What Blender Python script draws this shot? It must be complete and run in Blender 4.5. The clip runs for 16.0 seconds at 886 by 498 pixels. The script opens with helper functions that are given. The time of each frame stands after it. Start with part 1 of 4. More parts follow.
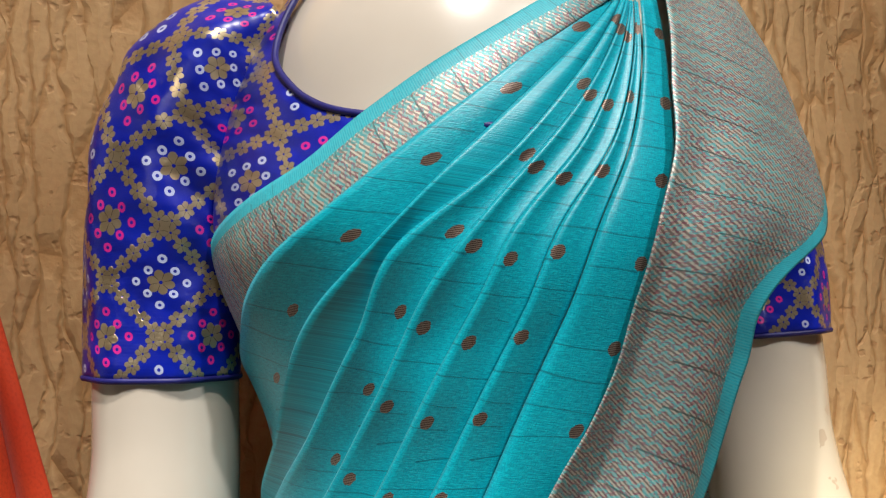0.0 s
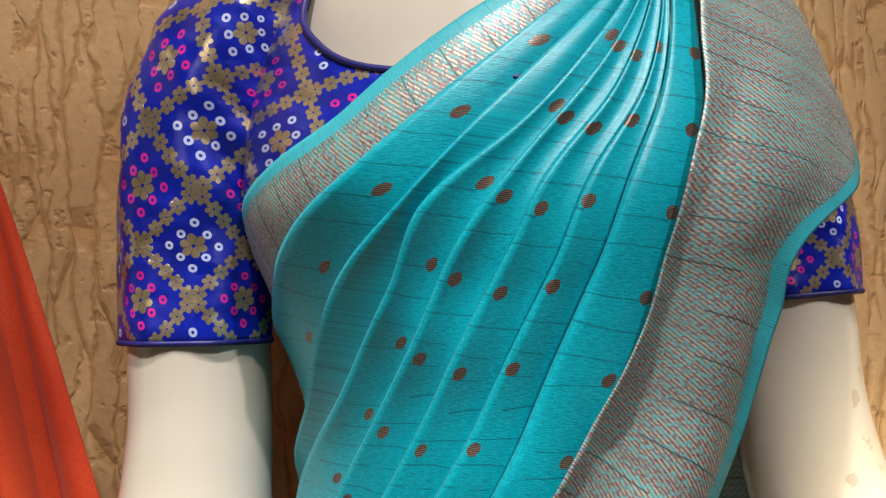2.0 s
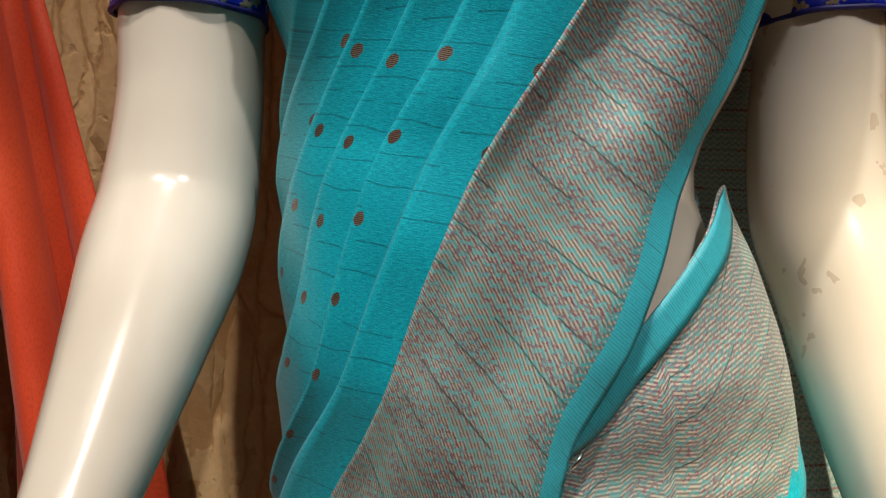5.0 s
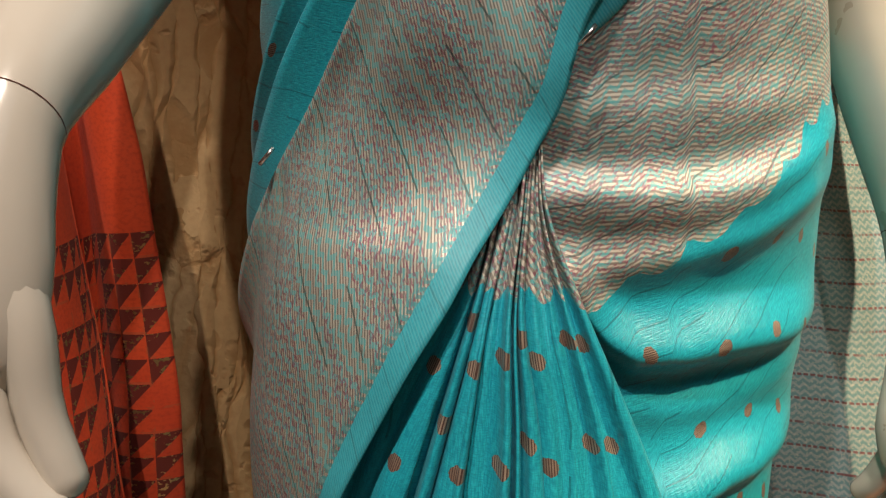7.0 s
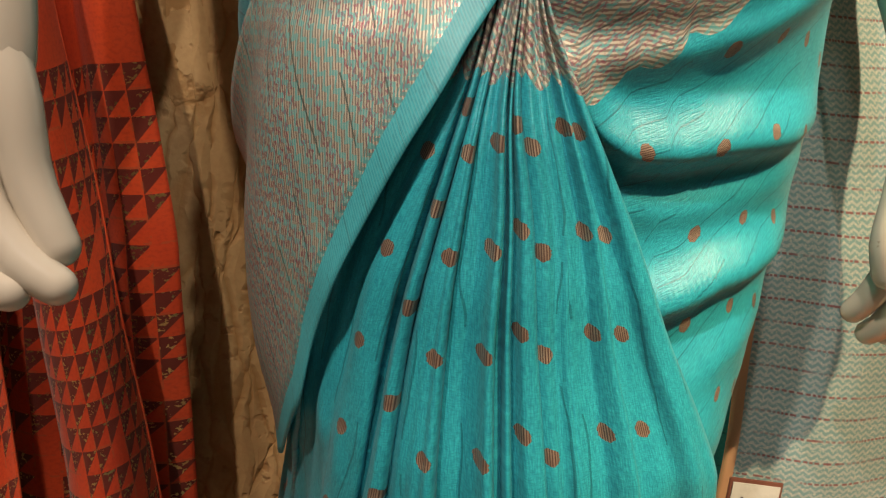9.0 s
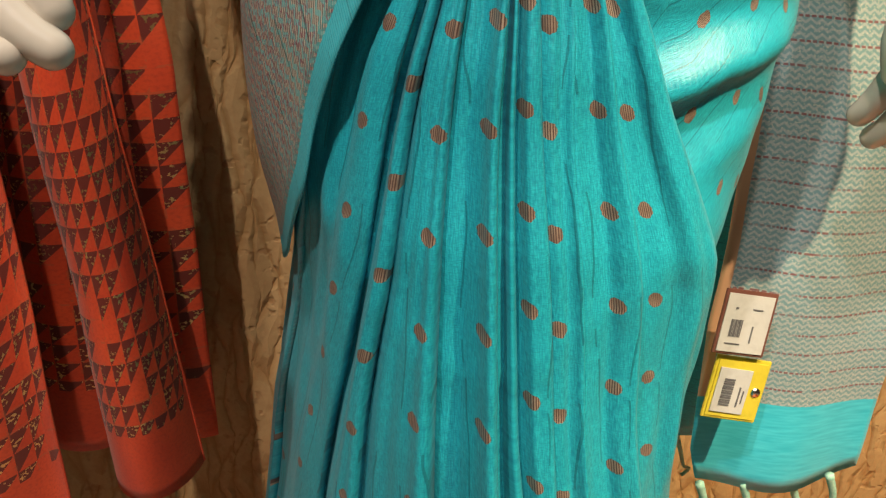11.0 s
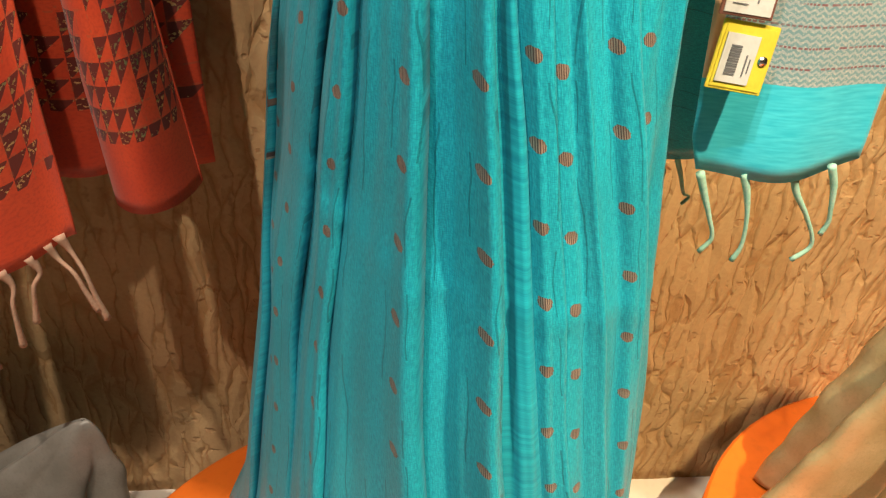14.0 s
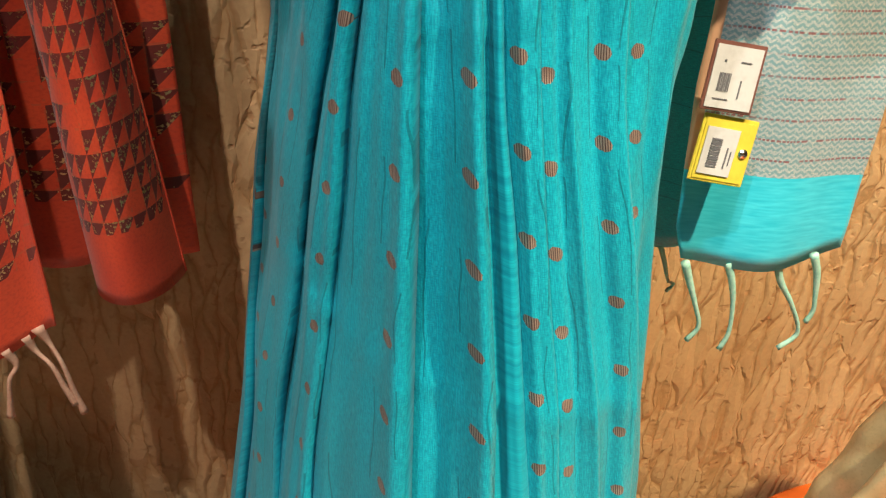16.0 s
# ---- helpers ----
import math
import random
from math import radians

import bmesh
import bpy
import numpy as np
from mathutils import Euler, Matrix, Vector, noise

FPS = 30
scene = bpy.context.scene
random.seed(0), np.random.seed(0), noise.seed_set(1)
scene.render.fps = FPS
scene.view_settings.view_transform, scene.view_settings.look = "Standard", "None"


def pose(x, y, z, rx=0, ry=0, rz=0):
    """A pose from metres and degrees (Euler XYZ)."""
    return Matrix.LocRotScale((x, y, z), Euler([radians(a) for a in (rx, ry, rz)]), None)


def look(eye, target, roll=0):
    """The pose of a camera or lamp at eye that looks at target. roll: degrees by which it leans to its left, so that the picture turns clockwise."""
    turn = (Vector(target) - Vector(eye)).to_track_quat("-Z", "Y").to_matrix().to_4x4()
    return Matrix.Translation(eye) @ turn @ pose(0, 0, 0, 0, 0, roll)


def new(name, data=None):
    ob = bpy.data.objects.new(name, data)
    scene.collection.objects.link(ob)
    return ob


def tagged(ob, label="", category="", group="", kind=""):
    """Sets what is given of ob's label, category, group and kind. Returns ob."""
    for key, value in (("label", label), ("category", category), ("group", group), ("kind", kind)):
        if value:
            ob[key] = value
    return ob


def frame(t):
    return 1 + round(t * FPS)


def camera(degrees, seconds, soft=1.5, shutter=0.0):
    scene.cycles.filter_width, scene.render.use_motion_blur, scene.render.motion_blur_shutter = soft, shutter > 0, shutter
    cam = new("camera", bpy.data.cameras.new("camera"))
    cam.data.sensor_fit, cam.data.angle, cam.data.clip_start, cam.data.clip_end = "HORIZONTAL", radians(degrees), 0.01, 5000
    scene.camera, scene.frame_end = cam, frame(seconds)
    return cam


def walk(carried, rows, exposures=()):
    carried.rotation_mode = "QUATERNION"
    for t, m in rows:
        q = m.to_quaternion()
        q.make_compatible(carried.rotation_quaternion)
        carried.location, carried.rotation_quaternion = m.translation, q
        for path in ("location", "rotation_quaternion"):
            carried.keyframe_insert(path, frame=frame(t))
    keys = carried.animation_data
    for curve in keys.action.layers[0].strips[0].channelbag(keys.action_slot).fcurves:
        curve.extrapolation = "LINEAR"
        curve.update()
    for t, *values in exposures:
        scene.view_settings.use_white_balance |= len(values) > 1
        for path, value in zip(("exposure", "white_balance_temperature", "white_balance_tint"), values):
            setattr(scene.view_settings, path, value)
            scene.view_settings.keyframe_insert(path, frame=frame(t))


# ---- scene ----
# ---------- camera ----------
cam = camera(56.6, 16.0, soft=1.25)
PATH = [
    (0, (-0.014, -0.423, 1.228), (0.354, 1.543, 1.247), -0.7),
    (0.5, (-0.018, -0.418, 1.219), (0.322, 1.553, 1.223), -1.0),
    (1, (-0.015, -0.418, 1.219), (0.315, 1.555, 1.222), -1.2),
    (1.5, (-0.015, -0.425, 1.222), (0.309, 1.548, 1.229), -1.2),
    (2, (-0.018, -0.424, 1.212), (0.297, 1.551, 1.214), -1.4),
    (2.5, (-0.016, -0.417, 1.2), (0.293, 1.559, 1.187), -1.7),
    (3, (-0.012, -0.415, 1.186), (0.303, 1.559, 1.156), -1.8),
    (3.2, (-0.01, -0.415, 1.173), (0.308, 1.559, 1.128), -1.8),
    (5.3, (0.015, -0.422, 1.066), (0.206, 1.556, 0.839), 2.5),
    (5.5, (0.012, -0.424, 1.048), (0.201, 1.551, 0.793), 2.1),
    (6, (0.018, -0.41, 1.006), (0.176, 1.562, 0.712), 2.9),
    (6.5, (0.023, -0.406, 0.981), (0.19, 1.556, 0.631), 3.8),
    (7, (0.025, -0.405, 0.96), (0.225, 1.547, 0.572), 4.5),
    (7.5, (0.029, -0.408, 0.957), (0.248, 1.533, 0.527), 5.0),
    (8, (0.028, -0.409, 0.949), (0.249, 1.519, 0.464), 5.1),
    (8.5, (0.029, -0.411, 0.934), (0.245, 1.5, 0.384), 5.2),
    (9, (0.03, -0.412, 0.92), (0.242, 1.479, 0.307), 5.3),
    (9.2, (0.029, -0.413, 0.916), (0.244, 1.471, 0.28), 5.3),
    (11.3, (0.03, -0.427, 0.88), (0.259, 1.336, -0.036), 5.2),
    (11.5, (0.029, -0.43, 0.875), (0.258, 1.322, -0.062), 5.1),
    (12, (0.029, -0.439, 0.865), (0.262, 1.28, -0.13), 5.0),
    (12.5, (0.029, -0.44, 0.857), (0.268, 1.247, -0.191), 5.0),
    (13, (0.03, -0.441, 0.844), (0.269, 1.215, -0.252), 5.1),
    (13.5, (0.033, -0.452, 0.816), (0.267, 1.178, -0.319), 5.2),
    (14, (0.036, -0.47, 0.787), (0.269, 1.143, -0.372), 5.3),
    (14.5, (0.034, -0.478, 0.78), (0.273, 1.133, -0.38), 5.6),
    (15, (0.036, -0.479, 0.777), (0.29, 1.154, -0.349), 6.1),
    (15.5, (0.037, -0.477, 0.779), (0.3, 1.193, -0.29), 6.1),
    (16, (0.033, -0.465, 0.79), (0.308, 1.252, -0.199), 5.5),
]
walk(cam, [(t, look(eye, target, roll)) for t, eye, target, roll in PATH],
     exposures=[(0, 0.05, 6050, 10), (3, 0.1, 6000, 10), (5.3, -0.25, 6150, 11), (6, -0.3, 6200, 12), (8.5, -0.28, 7100, 16), (9.2, -0.2, 7250, 15), (11.5, 0.24, 6550, 11), (12, 0.42, 6900, 10), (13, 0.42, 6800, 12), (14.5, 0.38, 6350, 13), (16, 0.4, 6050, 14)])

# ---------- world and lights ----------
world = bpy.data.worlds.new("world")
scene.world = world
world.use_nodes = True
world.node_tree.nodes["Background"].inputs[0].default_value = (1.0, 0.86, 0.7, 1)
world.node_tree.nodes["Background"].inputs[1].default_value = 0.3


def lamp(name, kind, eye, target, energy, size, colour, spread=None):
    data = bpy.data.lights.new(name, kind)
    data.energy, data.color = energy, colour
    if kind == "AREA":
        data.size = size
        if spread:
            data.spread = radians(spread)
    else:
        data.shadow_soft_size, data.spot_size, data.spot_blend = size, radians(spread), 0.5
    ob = new(name, data)
    ob.matrix_world = look(eye, target)
    return ob


# unseen shop ceiling spots; low and front ones placed to brighten wall and chest
SPOTS = [("spot_main", (-0.16, -0.76, 2.75), (0.08, -0.05, 0.9), 104, (1.0, 0.87, 0.72), 80),
         ("spot_low", (0.75, -1.00, 2.75), (0.50, 0.10, 0.12), 390, (1.0, 0.80, 0.48), 28),
         ("spot_front", (0.42, -1.35, 2.75), (0.18, -0.05, 1.29), 92, (1.0, 0.93, 0.84), 18),
         ("spot_left", (-0.62, -0.95, 2.75), (-0.02, -0.05, 0.46), 125, (1.0, 0.88, 0.72), 24)]
for n, e, t, w, c, a in SPOTS:
    lamp(n, "SPOT", e, t, w, 0.03, c, a)
# broad area lamp added as soft fill; no such panel is seen
lamp("fill_area", "AREA", (0.1, -1.3, 2.76), (0.1, -1.2, 0), 4, 1.2, (0.95, 0.97, 1.0))


# ---------- materials ----------
class Net:
    """Small helper to write node maths as expressions."""

    def __init__(self, name):
        self.mat = bpy.data.materials.new(name)
        self.mat.use_nodes = True
        self.t = self.mat.node_tree
        self.bsdf = self.t.nodes["Principled BSDF"]

    def put(self, sock, v):
        if isinstance(v, bpy.types.NodeSocket):
            self.t.links.new(v, sock)
        elif isinstance(v, tuple) and len(v) == 3 and sock.type == "RGBA":
            sock.default_value = (*v, 1)
        else:
            sock.default_value = v

    def m(self, op, a, b=None, c=None):
        n = self.t.nodes.new("ShaderNodeMath")
        n.operation = op
        for k, v in enumerate((a, b, c)):
            if v is not None:
                self.put(n.inputs[k], v)
        return n.outputs[0]

    def add(self, a, b): return self.m("ADD", a, b)
    def sub(self, a, b): return self.m("SUBTRACT", a, b)
    def mul(self, a, b): return self.m("MULTIPLY", a, b)
    def lt(self, a, b): return self.m("LESS_THAN", a, b)
    def gt(self, a, b): return self.m("GREATER_THAN", a, b)
    def fr(self, a): return self.m("FRACT", a)
    def floor(self, a): return self.m("FLOOR", a)
    def top(self, a, b): return self.m("MAXIMUM", a, b)
    def low(self, a, b): return self.m("MINIMUM", a, b)
    def ab(self, a): return self.m("ABSOLUTE", a)
    def sin(self, a): return self.m("SINE", a)

    def hyp(self, a, b):
        return self.m("SQRT", self.add(self.mul(a, a), self.mul(b, b)))

    def ramp(self, v, lo, hi, a=0.0, b=1.0):
        n = self.t.nodes.new("ShaderNodeMapRange")
        for k, x in enumerate((v, lo, hi, a, b)):
            self.put(n.inputs[k], x)
        return n.outputs[0]

    def mix(self, f, a, b):
        n = self.t.nodes.new("ShaderNodeMix")
        n.data_type = "RGBA"
        self.put(n.inputs[0], f), self.put(n.inputs[6], a), self.put(n.inputs[7], b)
        return n.outputs[2]

    def uv(self):
        n = self.t.nodes.new("ShaderNodeUVMap")
        s = self.t.nodes.new("ShaderNodeSeparateXYZ")
        self.t.links.new(n.outputs[0], s.inputs[0])
        return s.outputs[0], s.outputs[1]

    def vec(self, x, y, z=0.0):
        n = self.t.nodes.new("ShaderNodeCombineXYZ")
        for k, v in enumerate((x, y, z)):
            self.put(n.inputs[k], v)
        return n.outputs[0]

    def obj(self, sx=1, sy=1, sz=1):
        n = self.t.nodes.new("ShaderNodeTexCoord")
        k = self.t.nodes.new("ShaderNodeMapping")
        k.inputs["Scale"].default_value = (sx, sy, sz)
        self.t.links.new(n.outputs["Object"], k.inputs[0])
        return k.outputs[0]

    def noise(self, vec, scale, detail=3.0, rough=0.5):
        n = self.t.nodes.new("ShaderNodeTexNoise")
        self.put(n.inputs["Vector"], vec)
        n.inputs["Scale"].default_value, n.inputs["Detail"].default_value, n.inputs["Roughness"].default_value = scale, detail, rough
        return n.outputs[0]

    def voronoi(self, vec, scale, feature="F1", out=0, rand=1.0):
        n = self.t.nodes.new("ShaderNodeTexVoronoi")
        n.feature = feature
        self.put(n.inputs["Vector"], vec)
        n.inputs["Scale"].default_value = scale
        n.inputs["Randomness"].default_value = rand
        return n.outputs[out]

    def bump(self, h, strength, dist):
        n = self.t.nodes.new("ShaderNodeBump")
        n.inputs["Strength"].default_value, n.inputs["Distance"].default_value = strength, dist
        self.put(n.inputs["Height"], h)
        self.t.links.new(n.outputs[0], self.bsdf.inputs["Normal"])

    def done(self, colour, rough, metal=0.0, **more):
        self.put(self.bsdf.inputs["Base Color"], colour)
        self.put(self.bsdf.inputs["Roughness"], rough)
        self.put(self.bsdf.inputs["Metallic"], metal)
        for k, v in more.items():
            self.put(self.bsdf.inputs[k.replace("_", " ")], v)
        return self.mat


TEAL, TEAL_DARK = (0.003, 0.30, 0.42), (0.002, 0.055, 0.075)
GOLD, MAROON, COPPER = (0.63, 0.58, 0.50), (0.26, 0.010, 0.09), (0.17, 0.115, 0.09)


def silk_colour(k, u, v, slub_along_u, dots=True, shift=0.0, pitch=0.06, lean=0.0):
    """Teal silk: thread grain, dark slub threads and small round zari dots."""
    a, b = (u, v) if slub_along_u else (v, u)
    wander = k.mul(k.sub(k.noise(k.vec(k.mul(a, 14.0), k.mul(b, 30.0)), 1.0, 2), 0.5), 0.016)
    w = k.mul(k.add(b, wander), 80.0 if slub_along_u else 75.0)
    line = k.lt(k.ab(k.sub(k.fr(w), 0.5)), 0.026)
    gap = k.gt(k.noise(k.vec(k.mul(a, 22.0), k.mul(k.floor(w), 3.7)), 1.0, 2), 0.47)
    slub = k.mul(k.mul(line, gap), 0.5)
    grain = k.noise(k.vec(k.mul(a, 260.0), k.mul(b, 1900.0)), 1.0, 2)
    weft = k.noise(k.vec(k.mul(a, 2200.0), k.mul(b, 500.0)), 1.0, 1)
    broad = k.noise(k.vec(k.mul(u, 22.0), k.mul(v, 22.0)), 1.0, 3)
    c = k.mix(k.ramp(grain, 0.35, 0.7, 0.0, 0.75), TEAL, (0.02, 0.56, 0.66))
    c = k.mix(k.ramp(weft, 0.42, 0.72, 0.0, 0.42), c, (0.001, 0.13, 0.18))
    c = k.mix(k.ramp(broad, 0.35, 0.7, 0.0, 0.25), c, (0.002, 0.21, 0.28))
    c = k.mix(slub, c, TEAL_DARK)
    dot = 0.0
    if dots:
        col = k.add(k.mul(u, 1 / pitch), 0.5)
        odd = k.mul(k.gt(k.fr(k.mul(k.floor(col), 0.5)), 0.25), 0.5)
        du = k.mul(k.sub(k.fr(col), 0.5), pitch)
        dv = k.mul(k.sub(k.fr(k.add(k.add(k.mul(k.add(v, shift), 1 / 0.036), 0.5), odd)), 0.5), 0.036)
        edge = k.mul(k.sub(k.noise(k.vec(k.mul(u, 700.0), k.mul(v, 700.0)), 1.0, 1), 0.5), 0.0012)
        dot = k.lt(k.add(k.hyp(du, k.mul(k.add(dv, k.mul(du, lean)), 0.92)), edge), 0.0029)
        thread = k.gt(k.fr(k.mul(b, 1250.0)), 0.55)
        glint = k.noise(k.vec(k.mul(u, 60.0), k.mul(v, 60.0)), 1.0, 2)
        dc = k.mix(thread, k.mix(k.ramp(glint, 0.35, 0.65), COPPER, (0.33, 0.26, 0.205)), (0.075, 0.042, 0.036))
        c = k.mix(dot, c, dc)
    return c, dot, grain


def silk(name, slub_along_u, dots=True):
    k = Net(name)
    u, v = k.uv()
    c, dot, grain = silk_colour(k, u, v, slub_along_u, dots)
    spark = k.gt(k.noise(k.vec(k.mul(u, 1500.0), k.mul(v, 1500.0)), 1.0, 0), 0.76)
    k.bump(grain, 0.22, 0.0006)
    return k.done(c, k.sub(k.ramp(grain, 0.3, 0.7, 0.44, 0.34), k.mul(spark, 0.18)), k.mul(dot, 0.5) if dots else 0.0,
                  Sheen_Weight=0.04, Specular_IOR_Level=0.5)


def zari_colour(k, u, v):
    """Woven metal border: fine slanted threads in chevron rows, teal ground, maroon flecks."""
    row = k.mul(v, 1 / 0.0046)
    tri = k.ab(k.sub(k.fr(k.mul(u, 1 / 0.0056)), 0.5))
    jog = k.mul(k.noise(k.vec(k.mul(u, 120.0), k.mul(v, 120.0)), 1.0, 2), 0.9)
    chev = k.fr(k.add(k.add(row, k.mul(tri, 1.1)), jog))
    hair = k.fr(k.mul(k.add(v, k.mul(u, 0.45)), 560.0))
    teal = k.lt(chev, 0.42)
    c = k.mix(k.gt(hair, 0.5), GOLD, (0.25, 0.21, 0.18))
    c = k.mix(k.mul(teal, k.ramp(hair, 0.0, 1.0, 0.55, 0.9)), c, (0.07, 0.42, 0.45))
    cell = k.noise(k.vec(k.mul(u, 520.0), k.mul(v, 1000.0)), 1.0, 1)
    zone = k.noise(k.vec(k.mul(u, 9.0), k.mul(v, 70.0)), 1.0, 2)
    fleck = k.mul(k.gt(cell, 0.56), k.gt(zone, 0.44))
    band = k.noise(k.vec(k.mul(u, 3.0), k.mul(v, 130.0)), 1.0, 2)
    c = k.mix(k.ramp(band, 0.45, 0.68, 0.0, 0.35), c, (0.24, 0.19, 0.19))
    c = k.mix(k.mul(fleck, 0.6), c, MAROON)
    w = k.mul(k.add(v, k.mul(k.noise(k.vec(k.mul(u, 30.0), k.mul(v, 20.0)), 1.0, 2), 0.004)), 52.0)
    slub = k.mul(k.lt(k.ab(k.sub(k.fr(w), 0.5)), 0.02), k.gt(k.noise(k.vec(k.mul(u, 25.0), k.floor(w)), 1.0, 2), 0.48))
    c = k.mix(k.mul(slub, 0.75), c, (0.03, 0.06, 0.06))
    broad = k.noise(k.vec(k.mul(u, 30.0), k.mul(v, 12.0)), 1.0, 3)
    c = k.mix(k.ramp(broad, 0.35, 0.7, 0.0, 0.28), c, (0.12, 0.30, 0.30))
    return c, teal, hair


def border(name, width, selvage, two_sided=False):
    """A zari border with plain teal selvage; u runs in metres from the selvage edge."""
    k = Net(name)
    u, v = k.uv()
    z, teal, hair = zari_colour(k, u, v)
    t, _, grain = silk_colour(k, u, v, True, False)
    wob = k.add(u, k.mul(k.sub(k.noise(k.vec(k.mul(u, 300.0), k.mul(v, 300.0)), 1.0, 1), 0.5), 0.0008))
    plain = k.lt(wob, selvage)
    line = k.mul(k.gt(wob, selvage), k.lt(wob, selvage + 0.004))
    rail = k.mul(line, k.gt(k.fr(k.mul(k.add(v, k.ab(k.sub(u, selvage + 0.002))), 420.0)), 0.5))
    c = k.mix(k.mul(rail, 0.7), z, (0.05, 0.30, 0.33))
    pick = k.gt(k.fr(k.mul(v, 900.0)), 0.6)
    sel = k.mix(k.ramp(pick, 0.0, 1.0, 0.2, 0.75), t, (0.09, 0.44, 0.51))
    c = k.mix(plain, c, sel)
    metal = k.mul(k.sub(1.0, plain), k.ramp(teal, 0.0, 1.0, 0.45, 0.2))
    k.bump(hair, 0.14, 0.0005)
    return k.done(c, k.add(0.5, k.mul(plain, 0.02)), metal)


def silk_with_zari(name, slub_along_u, shift=0.0, pitch=0.06, lean=0.0, zari_from=None):
    """Teal silk that turns into zari in stepped blocks where v passes zero; a selvage line above 0.2."""
    k = Net(name)
    u, v = k.uv()
    cell = 0.009 if zari_from else 0.020
    step = k.mul(k.sub(k.ab(k.sin(k.mul(u, math.pi / cell))), 1.0), 0.006 if zari_from else 0.005)
    level = v
    if zari_from:
        place = k.t.nodes.new("ShaderNodeSeparateXYZ")
        k.put(place.inputs[0], k.obj())
        level = k.sub(place.outputs[2], zari_from)
    s = k.add(k.add(level, step), k.mul(k.sub(k.noise(k.vec(k.mul(u, 90.0), k.mul(v, 90.0)), 1.0, 1), 0.5), 0.004))
    t, dot, grain = silk_colour(k, u, v, slub_along_u, True, shift, pitch, lean)
    z, teal, hair = zari_colour(k, v, u) if not slub_along_u else zari_colour(k, u, v)
    f = k.gt(s, 0.0)
    c = k.mix(f, t, z)
    k.bump(k.add(k.mul(grain, k.sub(1.0, f)), k.mul(hair, k.mul(f, 0.2))), 0.3, 0.0007)
    return k.done(c, k.sub(k.ramp(grain, 0.3, 0.7, 0.46, 0.38), k.mul(f, -0.08)), k.mul(f, 0.12), Sheen_Weight=0.04)


def brocade():
    """Royal blue satin with a lattice of gold flowers; pink and white rings in the fields."""
    k = Net("blue_brocade")
    u, v = k.uv()
    s = 1 / 0.040
    p = k.mul(k.add(u, v), s * 0.7071)
    q = k.mul(k.sub(u, v), s * 0.7071)
    a, b = k.sub(k.fr(p), 0.5), k.sub(k.fr(q), 0.5)

    def flower(x, y, r):
        d = k.hyp(x, y)
        ang = k.m("ARCTAN2", y, x)
        lobe = k.add(0.72, k.mul(k.ab(k.sin(k.mul(ang, 3.0))), 0.34))
        return k.mul(k.lt(d, k.mul(lobe, r)), k.gt(d, r * 0.14)), k.lt(k.ab(k.sin(k.mul(ang, 3.0))), 0.16)

    ea, eb = k.sub(k.fr(k.add(p, 0.5)), 0.5), k.sub(k.fr(k.add(q, 0.5)), 0.5)
    fb, fa = k.sub(k.fr(k.mul(q, 5.0)), 0.5), k.sub(k.fr(k.mul(p, 5.0)), 0.5)
    f1, g1 = flower(k.mul(ea, 5.0), fb, 0.51)
    f2, g2 = flower(k.mul(eb, 5.0), fa, 0.51)
    f3, g3 = flower(a, b, 0.16)
    gold = k.top(k.top(f1, f2), f3)
    groove = k.top(k.top(k.mul(f1, g1), k.mul(f2, g2)), k.mul(f3, g3))
    ga, gb = k.mul(a, 4.6), k.mul(b, 4.6)
    ra, rb = k.sub(k.fr(k.add(ga, 0.5)), 0.5), k.sub(k.fr(k.add(gb, 0.5)), 0.5)
    d = k.hyp(ra, k.mul(rb, 1.1))
    inside = k.mul(k.lt(k.ab(ga), 1.5), k.lt(k.ab(gb), 1.5))
    centre = k.mul(k.lt(k.ab(ga), 0.5), k.lt(k.ab(gb), 0.5))
    ring = k.mul(k.mul(k.lt(d, 0.27), k.gt(d, 0.1)), k.mul(inside, k.sub(1.0, centre)))
    odd = k.gt(k.fr(k.mul(k.add(k.floor(p), k.floor(q)), 0.5)), 0.25)
    rc = k.mix(odd, (0.55, 0.62, 0.85), (0.68, 0.02, 0.30))
    n = k.noise(k.vec(k.mul(u, 40.0), k.mul(v, 40.0)), 1.0, 3)
    th = k.fr(k.mul(v, 1500.0))
    base = k.mix(k.ramp(n, 0.35, 0.7), (0.002, 0.009, 0.27), (0.005, 0.018, 0.46))
    c = k.mix(k.mul(ring, 0.92), base, rc)
    gc = k.mix(k.ramp(n, 0.3, 0.7), (0.42, 0.33, 0.19), (0.66, 0.56, 0.38))
    c = k.mix(gold, c, k.mix(k.mul(groove, 0.7), gc, (0.10, 0.08, 0.06)))
    crease = k.noise(k.vec(k.mul(u, 16.0), k.mul(v, 34.0)), 1.0, 2)
    k.bump(k.add(k.mul(crease, 30.0), k.add(k.mul(gold, 1.0), k.mul(th, 0.15))), 0.5, 0.0005)
    return k.done(c, k.sub(0.31, k.mul(gold, 0.03)), k.mul(gold, 0.75))


